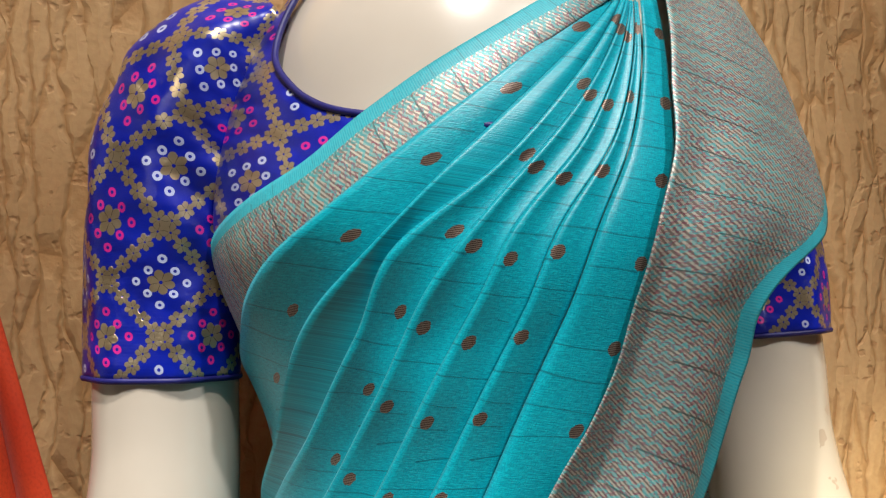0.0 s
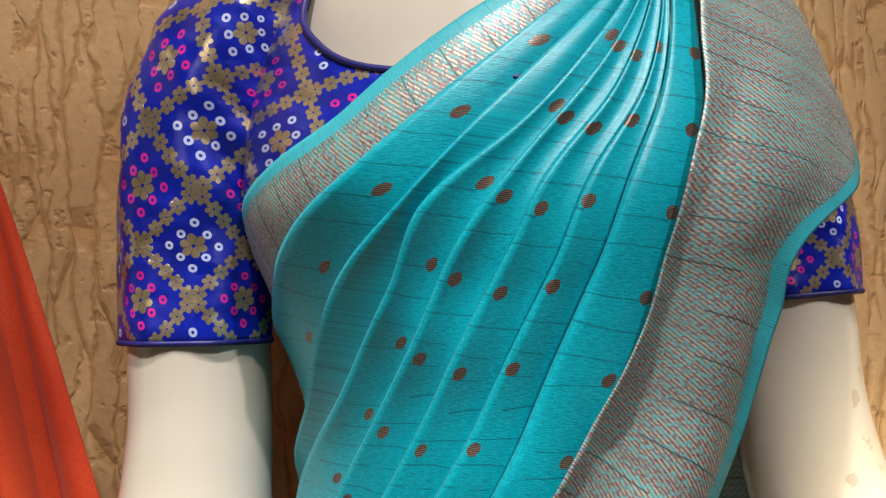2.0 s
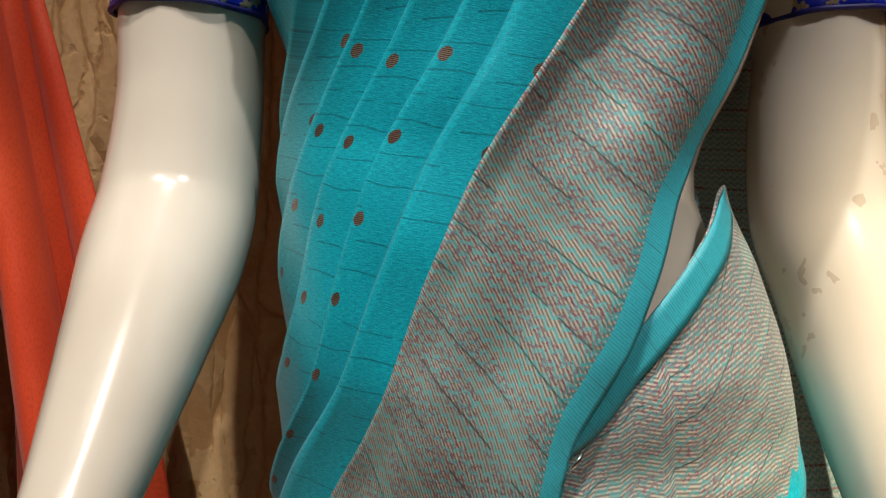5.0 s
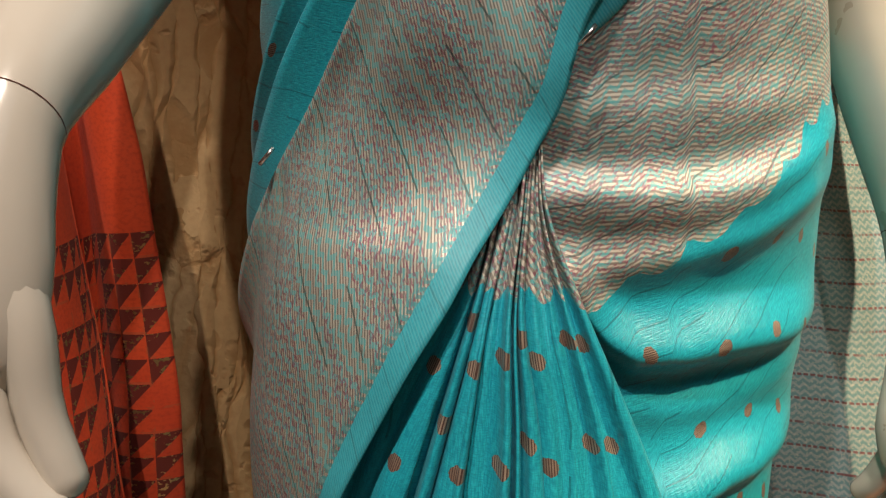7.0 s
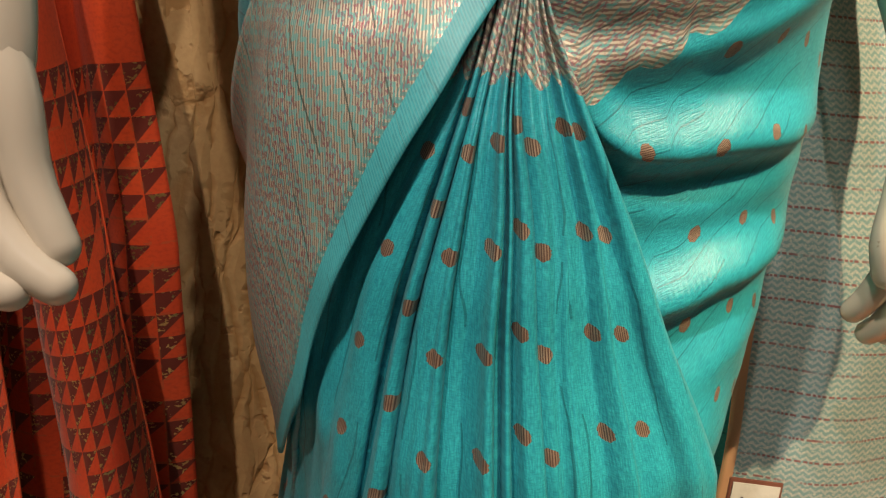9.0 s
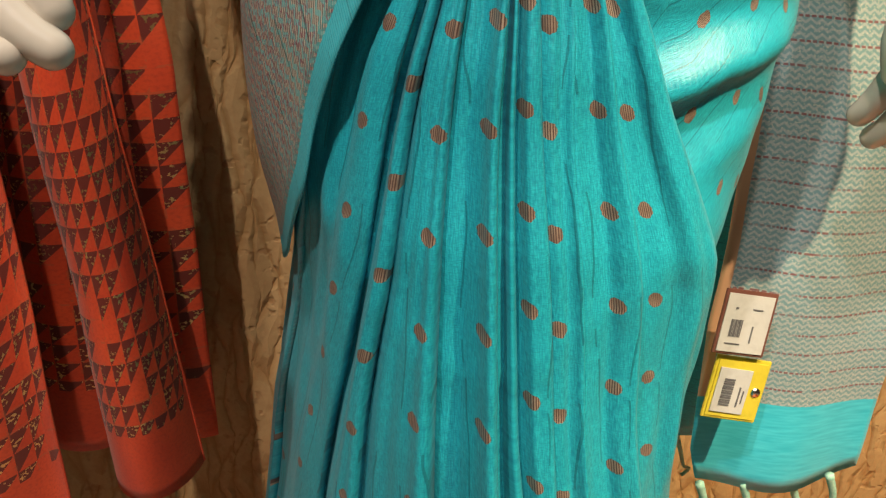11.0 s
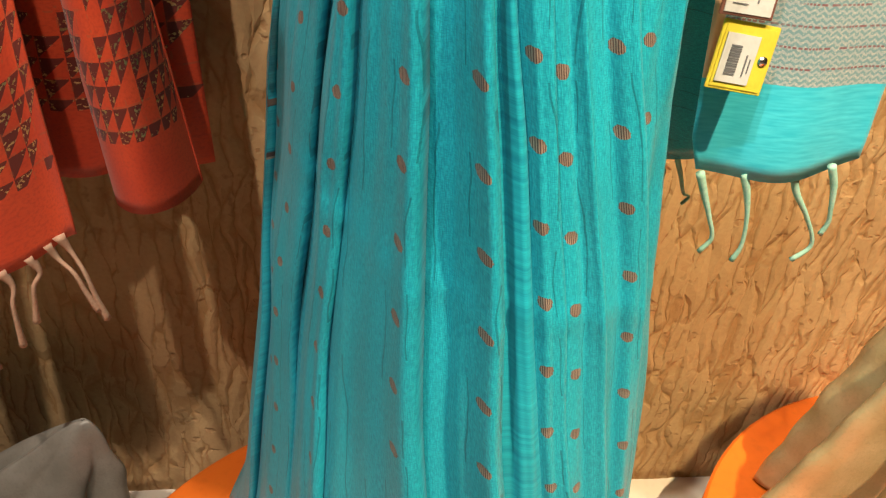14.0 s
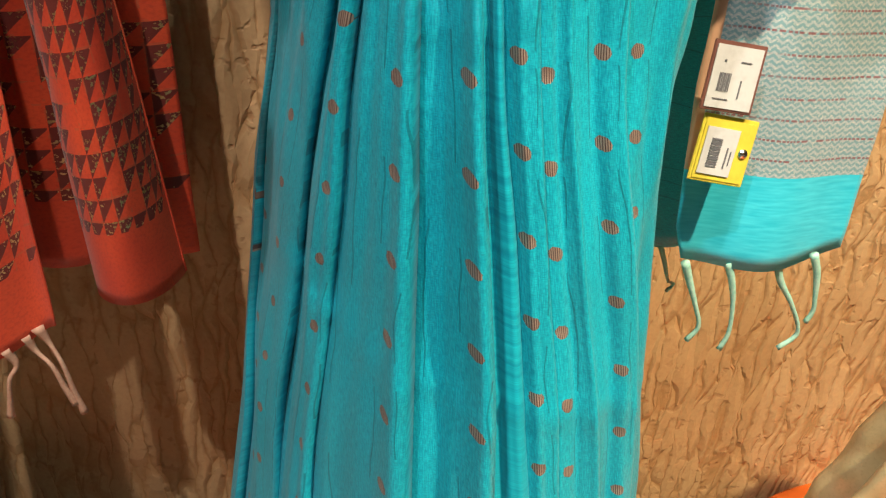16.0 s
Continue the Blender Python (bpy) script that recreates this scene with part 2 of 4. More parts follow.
def red_silk(hem=0.055):
    """Red-orange silk with a grid of dark and gold triangles above a plain hem; v runs up from the hem."""
    k = Net("red_silk")
    u, v = k.uv()
    cu, cv = k.mul(u, 1 / 0.0130), k.mul(v, 1 / 0.0160)
    a, b = k.fr(cu), k.fr(cv)
    tri = k.mul(k.gt(k.add(b, 0.08), a), k.gt(a, 0.06))
    odd = k.gt(k.fr(k.mul(k.add(k.floor(cu), k.floor(cv)), 0.5)), 0.25)
    keep = k.gt(k.noise(k.vec(k.floor(cu), k.floor(cv)), 1.7, 0), 0.36)
    zone = k.mul(k.gt(v, hem), k.lt(v, 0.40))
    seam = k.mul(k.lt(k.low(a, b), 0.1), k.gt(k.noise(k.vec(k.mul(u, 120.0), k.mul(v, 120.0)), 1.0, 1), 0.52))
    f = k.mul(k.mul(tri, keep), zone)
    n = k.noise(k.vec(k.mul(u, 400.0), k.mul(v, 400.0)), 1.0, 2)
    broad = k.noise(k.vec(k.mul(u, 14.0), k.mul(v, 9.0)), 1.0, 3)
    red = k.mix(k.ramp(broad, 0.3, 0.7), (0.55, 0.042, 0.012), (0.76, 0.088, 0.022))
    red = k.mix(k.ramp(n, 0.45, 0.7, 0.0, 0.35), red, (0.36, 0.02, 0.01))
    glint = k.mul(k.gt(n, 0.56), k.gt(k.noise(k.vec(k.mul(u, 90.0), k.mul(v, 90.0)), 1.0, 1), 0.5))
    pat = k.mix(glint, (0.15, 0.020, 0.012), (0.75, 0.52, 0.22))
    c = k.mix(k.gt(f, 0.5), red, pat)
    c = k.mix(k.mul(k.mul(seam, zone), 0.35), c, (0.35, 0.12, 0.05))
    k.bump(n, 0.25, 0.0006)
    shiny = k.mul(k.gt(f, 0.5), glint)
    return k.done(c, k.sub(0.5, k.mul(shiny, 0.15)), k.mul(shiny, 0.9), Sheen_Weight=0.1)


def pallu_silk():
    """Pale teal and silver end-piece: rows of small chevrons, rust stripes, plain blue hem; v runs up from the hem."""
    k = Net("pallu_silk")
    u, v = k.uv()
    chev = k.fr(k.add(k.mul(v, 1 / 0.0036), k.mul(k.ab(k.sub(k.fr(k.mul(u, 1 / 0.0055)), 0.5)), 1.2)))
    c = k.mix(k.gt(chev, 0.55), (0.21, 0.38, 0.42), (0.42, 0.50, 0.52))
    g = k.noise(k.vec(k.mul(u, 800.0), k.mul(v, 800.0)), 1.0, 1)
    spark = k.gt(g, 0.62)
    c = k.mix(k.mul(spark, 0.6), c, (0.72, 0.70, 0.60))
    rv = k.add(v, k.mul(k.sub(k.noise(k.vec(k.mul(u, 20.0), k.mul(v, 10.0)), 1.0, 2), 0.5), 0.003))
    faint = k.noise(k.vec(k.mul(u, 40.0), k.mul(k.floor(k.mul(v, 1 / 0.0125)), 5.3)), 1.0, 1)
    row = k.mul(k.lt(k.ab(k.sub(k.fr(k.mul(rv, 1 / 0.0125)), 0.5)), 0.05), k.ramp(faint, 0.30, 0.52))
    dash = k.gt(k.fr(k.add(k.mul(u, 1 / 0.0035), k.mul(faint, 9.0))), 0.3)
    c = k.mix(k.mul(k.mul(row, dash), 0.85), c, (0.26, 0.07, 0.08))
    edge = k.lt(u, 0.007)
    c = k.mix(edge, c, (0.62, 0.36, 0.22))
    fine = k.noise(k.vec(k.mul(u, 60.0), k.mul(v, 500.0)), 1.0, 2)
    blue = k.mix(k.ramp(fine, 0.3, 0.7), (0.015, 0.41, 0.56), (0.05, 0.53, 0.67))
    hem = k.lt(v, 0.058)
    c = k.mix(hem, c, blue)
    k.bump(fine, 0.2, 0.0005)
    return k.done(c, 0.45, k.mul(k.sub(1.0, hem), 0.3), Sheen_Weight=0.15)


def plaster():
    """Tan wall render combed to look like bark: rounded upright flakes with rusty cracks."""
    k = Net("bark_plaster")
    o = k.obj()
    s = k.t.nodes.new("ShaderNodeSeparateXYZ")
    k.put(s.inputs[0], o)
    x, z = s.outputs[0], s.outputs[2]
    w1 = k.mul(k.sub(k.noise(o, 22.0, 3), 0.5), 0.022)
    w2 = k.mul(k.sub(k.noise(o, 9.0, 2), 0.5), 0.06)
    vec = k.vec(k.mul(k.add(x, w1), 70.0), 0.0, k.mul(k.add(z, w2), 11.0))
    e = k.voronoi(vec, 1.0, "DISTANCE_TO_EDGE")
    broken = k.noise(o, 30.0, 3)
    width = k.ramp(broken, 0.36, 0.66, 0.0, 0.24)
    crack = k.m("SUBTRACT", 1.0, k.ramp(k.add(e, k.mul(k.sub(k.noise(o, 150.0, 2), 0.5), 0.10)), 0.0, k.top(width, 0.004)), None)
    deep = k.mul(crack, k.gt(width, 0.02))
    pits = k.ramp(k.noise(o, 85.0, 2), 0.60, 0.68)
    patch = k.ramp(k.noise(o, 8.0, 3), 0.40, 0.52)
    pit = k.mul(pits, patch)
    fine = k.noise(o, 240.0, 3)
    tone = k.noise(o, 5.0, 4)
    c = k.mix(k.ramp(tone, 0.3, 0.7), (0.51, 0.315, 0.145), (0.61, 0.41, 0.205))
    c = k.mix(k.ramp(fine, 0.4, 0.75, 0.0, 0.3), c, (0.40, 0.22, 0.10))
    c = k.mix(k.mul(deep, 0.5), c, (0.38, 0.18, 0.05))
    c = k.mix(k.mul(pit, 0.35), c, (0.30, 0.13, 0.045))
    lump = k.ramp(e, 0.0, 0.35)
    h = k.add(k.add(k.mul(lump, 0.8), k.mul(deep, -0.9)), k.add(k.mul(pit, -0.4), k.mul(fine, 0.16)))
    k.bump(h, 0.42, 0.0045)
    return k.done(c, 0.72, 0.0, Specular_IOR_Level=0.35)


def gloss_shell():
    """Off-white glossy mannequin shell with faint mottling and small scuffs."""
    k = Net("mannequin_shell")
    o = k.obj()
    n = k.noise(o, 14.0, 3)
    side = k.t.nodes.new("ShaderNodeSeparateXYZ")
    k.put(side.inputs[0], o)
    worn = k.top(k.mul(k.gt(side.outputs[0], 0.2), 0.56), 0.30)
    scuff = k.mul(k.gt(k.noise(o, 95.0, 2), 0.60), k.lt(k.noise(o, 14.0, 2), k.mul(worn, 0.85)))
    c = k.mix(k.ramp(n, 0.3, 0.7), (0.60, 0.545, 0.465), (0.67, 0.615, 0.535))
    c = k.mix(k.mul(scuff, 0.6), c, (0.34, 0.25, 0.17))
    k.bump(k.noise(o, 60.0, 2), 0.04, 0.001)
    return k.done(c, k.add(0.2, k.mul(scuff, 0.4)), 0.0, Coat_Weight=0.5, Coat_Roughness=0.08, Specular_IOR_Level=0.5)


def simple(name, a, b, scale, rough, metal=0.0, bump=0.2, dist=0.001):
    k = Net(name)
    o = k.obj()
    n = k.noise(o, scale, 4)
    f = k.noise(o, scale * 12, 2)
    c = k.mix(k.ramp(n, 0.3, 0.7), a, b)
    c = k.mix(k.ramp(f, 0.5, 0.8, 0, 0.25), c, tuple(x * 0.6 for x in a))
    k.bump(f, bump, dist)
    return k.done(c, rough, metal)


M_SHELL = gloss_shell()
M_CHEST = silk("teal_silk_crosswise", True)
M_SKIRT = silk("teal_silk_lengthwise", False)
M_LINING = silk("teal_silk_plain", True, False)
M_PLEAT = silk_with_zari("teal_silk_with_zari_top", False, 0.0, zari_from=0.888)
M_HIP = silk_with_zari("teal_silk_with_zari_field", True, 0.012, 0.029, 0.6)
M_SELVAGE = border("plain_selvage", 0.02, 1.0)
M_WIDE = border("wide_zari_border", 0.1, 0.0105)
M_NARROW = border("narrow_zari_border", 0.03, 0.0075)
M_BROCADE = brocade()
M_PIPING = simple("navy_piping", (0.006, 0.006, 0.10), (0.012, 0.012, 0.17), 40, 0.5)
M_RED = red_silk()
M_PALLU = pallu_silk()
M_PLASTER = plaster()
M_FLOOR = simple("cream_floor_tile", (0.62, 0.56, 0.46), (0.70, 0.64, 0.54), 6, 0.35)
M_ROOM = simple("brown_paint", (0.24, 0.19, 0.15), (0.28, 0.22, 0.17), 4, 0.8)
M_CEIL = simple("white_paint", (0.75, 0.72, 0.66), (0.8, 0.77, 0.72), 4, 0.8)
M_ORANGE = simple("orange_board", (0.72, 0.13, 0.008), (0.80, 0.17, 0.012), 9, 0.45)
M_GOLDSILK = simple("gold_silk", (0.42, 0.31, 0.15), (0.58, 0.45, 0.25), 30, 0.36, 0.25, 0.3)
M_GREYSILK = simple("grey_silk", (0.16, 0.145, 0.12), (0.24, 0.22, 0.19), 30, 0.45, 0.15, 0.3)
M_TASSEL = simple("sea_green_thread", (0.22, 0.46, 0.36), (0.38, 0.58, 0.46), 300, 0.7)
M_PEACH = simple("peach_thread", (0.55, 0.30, 0.19), (0.66, 0.40, 0.26), 300, 0.7)
M_PAPER = simple("white_paper", (0.46, 0.46, 0.45), (0.52, 0.52, 0.51), 20, 0.6)
M_YELLOW = simple("yellow_card", (0.55, 0.45, 0.03), (0.62, 0.51, 0.05), 20, 0.5)
M_INK = simple("grey_ink", (0.10, 0.10, 0.11), (0.14, 0.14, 0.15), 20, 0.6)
M_BROWN = simple("brown_edge", (0.12, 0.04, 0.03), (0.16, 0.06, 0.04), 20, 0.6)
M_PIN = simple("steel_pin", (0.6, 0.6, 0.6), (0.7, 0.7, 0.7), 20, 0.25, 1.0)


# ---------- shape helpers ----------
# height, left x, right x, depth of the front: the dressed figure's cross-sections
BODY = [(1.50, .055, .145, .05), (1.42, .05, .15, .058), (1.385, .01, .195, .075), (1.35, -.02, .225, .094), (1.30, -.042, .252, .117),
        (1.24, -.05, .265, .135), (1.19, -.034, .247, .131), (1.14, -.022, .23, .126), (1.09, -.020, .204, .127), (1.05, -.022, .222, .13),
        (1.0, -.026, .246, .13), (.95, -.029, .258, .124), (.88, -.030, .264, .124), (.81, -.024, .262, .132), (.75, -.014, .255, .150),
        (.69, -.006, .236, .171), (.63, -.007, .237, .187), (.57, -.009, .244, .202), (.50, -.014, .25, .218), (.42, -.02, .258, .233),
        (.22, -.046, .29, .262), (.13, -.075, .30, .272), (0, -.10, .31, .28)]
SEC = np.array(BODY)[::-1]
AXIS_Y = 0.02
TUCK_Z = [0, .42, .5, .57, .63, .69, .75, .81, .88, .95, 1.0, 1.05, 1.09, 1.14, 1.24, 1.3, 1.36]
TUCK = [.045, .042, .044, .048, .054, .060, .054, .038, .028, .026, .025, .017, .011, .016, .018, .012, .0]


def smooth_table(xs, ys, x):
    """Smooth interpolation through a table (Hermite with finite-difference slopes)."""
    x = min(max(x, xs[0]), xs[-1])
    i = min(max(int(np.searchsorted(xs, x)) - 1, 0), len(xs) - 2)
    h = xs[i + 1] - xs[i]
    t = (x - xs[i]) / h
    slope = lambda j: (ys[min(j + 1, len(ys) - 1)] - ys[max(j - 1, 0)]) / (xs[min(j + 1, len(xs) - 1)] - xs[max(j - 1, 0)])
    a, b = slope(i) * h, slope(i + 1) * h
    return (ys[i] * (1 + 2 * t) * (1 - t) ** 2 + a * t * (1 - t) ** 2 + ys[i + 1] * t * t * (3 - 2 * t) + b * t * t * (t - 1))


def body(phi, z, off=0.0):
    """The point of the figure at an angle (degrees, 0 in front, + to the right) and a height, off metres out."""
    xl, xr, b = (smooth_table(SEC[:, 0], SEC[:, k], z) for k in (1, 2, 3))
    c, a = (xl + xr) / 2, (xr - xl) / 2
    s, co = math.sin(radians(phi)), math.cos(radians(phi))
    depth = b if co > 0 else min(b, 0.105 if z > 0.6 else 0.05 + 0.055 * max(0.0, (z - 0.45) / 0.15))
    power = float(np.interp(z, [.6, .75, 1.0, 1.1], [2.15, 2.6, 2.6, 2.0]))
    face = (1 - min(1.0, abs(s)) ** power) ** (1 / power) * (1 if co > 0 else -1)
    tuck = 0.0
    if s > 0.3:
        tuck = float(np.interp(z, TUCK_Z, TUCK)) * ((s - 0.3) / 0.7) ** 1.5
    if s < -0.4:
        tuck = -0.011 * float(np.interp(z, [.6, .72, 1.0, 1.08], [0, 1, 1, 0])) * ((-s - 0.4) / 0.6) ** 1.5
    return Vector((c + (a + off) * s - tuck, AXIS_Y - (depth + off) * face, z))


def spline(pts):
    """A smooth curve through a few control points of any dimension, for t from 0 to 1."""
    p = np.array(pts, float)
    w = p.copy()
    if p.shape[1] == 2:
        w = p * np.array([0.0024, 1.0])
    d = np.r_[0, np.cumsum(np.linalg.norm(np.diff(w, axis=0), axis=1))]
    d /= d[-1]
    return lambda t: np.array([smooth_table(d, p[:, k], t) for k in range(p.shape[1])])


def mesh_from_grid(name, pts, uvs, closed=False):
    """A quad sheet from a grid of points [row][column] with its UVs in metres."""
    rows, cols = len(pts), len(pts[0])
    me = bpy.data.meshes.new(name)
    faces = [(r * cols + c, r * cols + (c + 1) % cols, (r + 1) * cols + (c + 1) % cols, (r + 1) * cols + c)
             for r in range(rows - 1) for c in range(cols if closed else cols - 1)]
    me.from_pydata([tuple(v) for row in pts for v in row], [], faces)
    if uvs:
        layer = me.uv_layers.new(name="UVMap")
        flat = [q for row in uvs for q in row]
        for loop in me.loops:
            layer.data[loop.index].uv = flat[loop.vertex_index]
    for p in me.polygons:
        p.use_smooth = True
    return me


def part(name, me, mat, parent=None, label="", thick=0.0):
    if isinstance(me, bmesh.types.BMesh):
        bm, me = me, bpy.data.meshes.new(name)
        bm.to_mesh(me)
        bm.free()
    me.materials.append(mat)
    ob = new(name, me)
    ob.parent = parent
    if thick:
        mod = ob.modifiers.new("thickness", "SOLIDIFY")
        mod.thickness, mod.offset = thick, 0.0
    if label:
        ob["label"] = label
    return ob


def thing(name, label, category, at=(0, 0, 0), group="", kind=""):
    ob = new(name)
    ob.empty_display_size = 0.02
    ob.location = at
    return tagged(ob, label, category, group, kind)


def tube_rings(path, n=20):
    """Rings along a list of (x, y, z, rx, ry): each ring lies across the path; ry is the front-to-back radius."""
    p = np.array(path, float)
    rings = []
    for i in range(len(p)):
        d = p[min(i + 1, len(p) - 1), :3] - p[max(i - 1, 0), :3]
        d = Vector(d).normalized()
        side = Vector((1, 0, 0))
        side = (side - d * side.dot(d)).normalized()
        fwd = d.cross(side).normalized()
        c = Vector(p[i, :3])
        rings.append([c + side * (p[i, 3] * math.cos(2 * math.pi * k / n)) + fwd * (p[i, 4] * math.sin(2 * math.pi * k / n)) for k in range(n)])
    return rings


def dense(path, n):
    f = spline(path)
    return [f(i / (n - 1)) for i in range(n)]


def add_tube(bm, path, n=20, steps=None, caps=True):
    if steps:
        path = dense(path, steps)
    rings = [[bm.verts.new(v) for v in r] for r in tube_rings(path, n)]
    for a, b in zip(rings, rings[1:]):
        for k in range(n):
            f = bm.faces.new((a[k], a[(k + 1) % n], b[(k + 1) % n], b[k]))
            f.smooth = True
    if caps:
        for r, flip in ((rings[0], True), (rings[-1], False)):
            f = bm.faces.new(r[::-1] if flip else r)
            f.smooth = True
    return rings


def round_tube(bm, pts, r, n=8, steps=None, taper=None):
    pts = [(*q[:3], r * (taper(i / (len(pts) - 1)) if taper else 1), r * (taper(i / (len(pts) - 1)) if taper else 1)) for i, q in enumerate(pts)]
    add_tube(bm, pts, n, steps)


def finger(bm, pts, r):
    """A finger: tapered tube with a rounded tip."""
    f = spline([(*p, r * (1 - 0.22 * i / (len(pts) - 1))) for i, p in enumerate(pts)])
    path = [f(t) for t in np.linspace(0, 1, 10)]
    end, prev = np.array(path[-1]), np.array(path[-2])
    d = (end[:3] - prev[:3]) / np.linalg.norm(end[:3] - prev[:3])
    for k in (0.35, 0.65, 0.85, 0.97):
        path.append(np.array([*(end[:3] + d * end[3] * k), end[3] * math.sqrt(1 - k * k)]))
    add_tube(bm, [(*q[:3], q[3], q[3]) for q in path], 14)


def box_bm(bm, x0, x1, y0, y1, z0, z1, bevel=0.0):
    r = bmesh.ops.create_cube(bm, size=1)
    for v in r["verts"]:
        v.co = Vector(((x0 + x1) / 2 + v.co.x * (x1 - x0), (y0 + y1) / 2 + v.co.y * (y1 - y0), (z0 + z1) / 2 + v.co.z * (z1 - z0)))
    if bevel:
        es = list({e for v in r["verts"] for e in v.link_edges})
        bmesh.ops.bevel(bm, geom=es, offset=bevel, segments=2, affect="EDGES")
    return bm


# ---------- the room ----------
WALL_Y = 0.161


def wall_relief():
    """The plastered wall as a finely waved slab, so that its surface is never dead flat."""
    xs, zs = np.linspace(-1.6, 2.0, 181), np.linspace(0, 2.8, 141)
    pts = [[Vector((x, WALL_Y + 0.004 * (noise.noise(Vector((x * 7, 0, z * 5))) + 0.5 * noise.noise(Vector((x * 22, 3, z * 12)))), z)) for x in xs] for z in zs]
    return mesh_from_grid("wall_back", pts, None)


me = wall_relief()
tagged(part("wall_back", me, M_PLASTER, thick=0.02), "tan bark-textured plaster wall with rusty cracks", "wall", kind="structure")
# unseen walls and ceiling added to enclose the light; brown keeps bounce low
for nm, b in (("wall_left", (-1.7, -1.6, -2.6, 0.17, 0, 2.8)), ("wall_right", (2.0, 2.1, -2.6, 0.17, 0, 2.8)), ("wall_front", (-1.7, 2.1, -2.7, -2.6, 0, 2.8))):
    tagged(part(nm, box_bm(bmesh.new(), *b), M_ROOM), "unseen plain brown wall added to close the shop", "wall", kind="structure")
tagged(part("floor", box_bm(bmesh.new(), -1.7, 2.1, -2.7, 0.2, -0.1, 0.0), M_FLOOR), "cream tiled shop floor below the plaster wall", "floor", kind="structure")
tagged(part("ceiling", box_bm(bmesh.new(), -1.7, 2.1, -2.7, 0.2, 2.8, 2.9), M_CEIL), "unseen plain white ceiling added to close the shop", "ceiling", kind="structure")


# ---------- the mannequin: one plain mesh ----------
def mannequin():
    bm = bmesh.new()
    n = 40
    rings = []
    for z in np.linspace(0.70, 1.50, 60):
        rings.append([bm.verts.new(body(360 * k / n, z, -0.012 if z < 1.29 else -0.012 + 0.009 * min(1, (z - 1.29) / 0.05))) for k in range(n)])
    for a, b in zip(rings, rings[1:]):
        for k in range(n):
            bm.faces.new((a[k], a[(k + 1) % n], b[(k + 1) % n], b[k])).smooth = True
    bm.faces.new(rings[-1])
    # legs down to the pedestal
    for s in (-1, 1):
        add_tube(bm, [(.115 + s * .055, .03, .75, .06, .07), (.115 + s * .05, .03, .4, .045, .05), (.115 + s * .045, .02, .145, .03, .035)], 20, 12)
    # near arm: elbow slightly bent, hand hanging forward
    add_tube(bm, [(-.045, .05, 1.325, .045, .045), (-.076, .05, 1.25, .042, .042), (-.080, .047, 1.165, .0385, .039), (-.080, .045, 1.12, .0385, .039),
                  (-.084, .035, 1.065, .041, .041), (-.087, .008, 1.035, .040, .038), (-.0890, -.03, 1.005, .0335, .032), (-.0920, -.08, .966, .0250, .024),
                  (-.0940, -.118, .939, .0195, .018), (-.0945, -.133, .918, .0215, .016), (-.097, -.143, .895, .027, .015), (-.100, -.15, .872, .028, .0135), (-.101, -.153, .858, .022, .010)], 28, 48)
    finger(bm, [(-.090, -.140, .905), (-.0765, -.150, .880), (-.071, -.155, .852), (-.0615, -.160, .832)], .0088)
    finger(bm, [(-.090, -.152, .865), (-.083, -.160, .843), (-.070, -.166, .828), (-.060, -.168, .822)], .0082)
    finger(bm, [(-.100, -.153, .862), (-.094, -.163, .838), (-.083, -.170, .824), (-.073, -.170, .820)], .0080)
    finger(bm, [(-.110, -.152, .862), (-.107, -.163, .838), (-.098, -.170, .823), (-.090, -.170, .820)], .0076)
    finger(bm, [(-.118, -.150, .862), (-.119, -.160, .842), (-.113, -.166, .828), (-.106, -.167, .824)], .0070)
    # far arm
    add_tube(bm, [(.236, .045, 1.32, .036, .042), (.256, .045, 1.25, .038, .042), (.270, .038, 1.165, .0345, .038), (.269, .032, 1.12, .0365, .038),
                  (.272, .02, 1.07, .040, .039), (.277, .0, 1.035, .039, .037), (.282, -.02, .99, .0355, .034), (.286, -.037, .95, .030, .028),
                  (.289, -.05, .915, .0235, .021), (.291, -.058, .89, .0225, .018), (.294, -.066, .862, .025, .015), (.296, -.07, .838, .024, .013), (.296, -.071, .826, .019, .010)], 28, 48)
    finger(bm, [(.276, -.066, .872), (.270, -.075, .848), (.2665, -.079, .826), (.270, -.080, .812)], .0085)
    finger(bm, [(.283, -.070, .838), (.276, -.073, .815), (.271, -.069, .796), (.269, -.064, .788)], .0075)
    finger(bm, [(.292, -.071, .832), (.286, -.076, .806), (.281, -.072, .786), (.278, -.066, .778)], .0076)
    finger(bm, [(.301, -.070, .832), (.297, -.075, .806), (.292, -.072, .786), (.288, -.066, .778)], .0074)
    finger(bm, [(.309, -.068, .836), (.308, -.072, .815), (.304, -.070, .797), (.301, -.065, .790)], .0068)
    bmesh.ops.recalc_face_normals(bm, faces=bm.faces)
    return bm


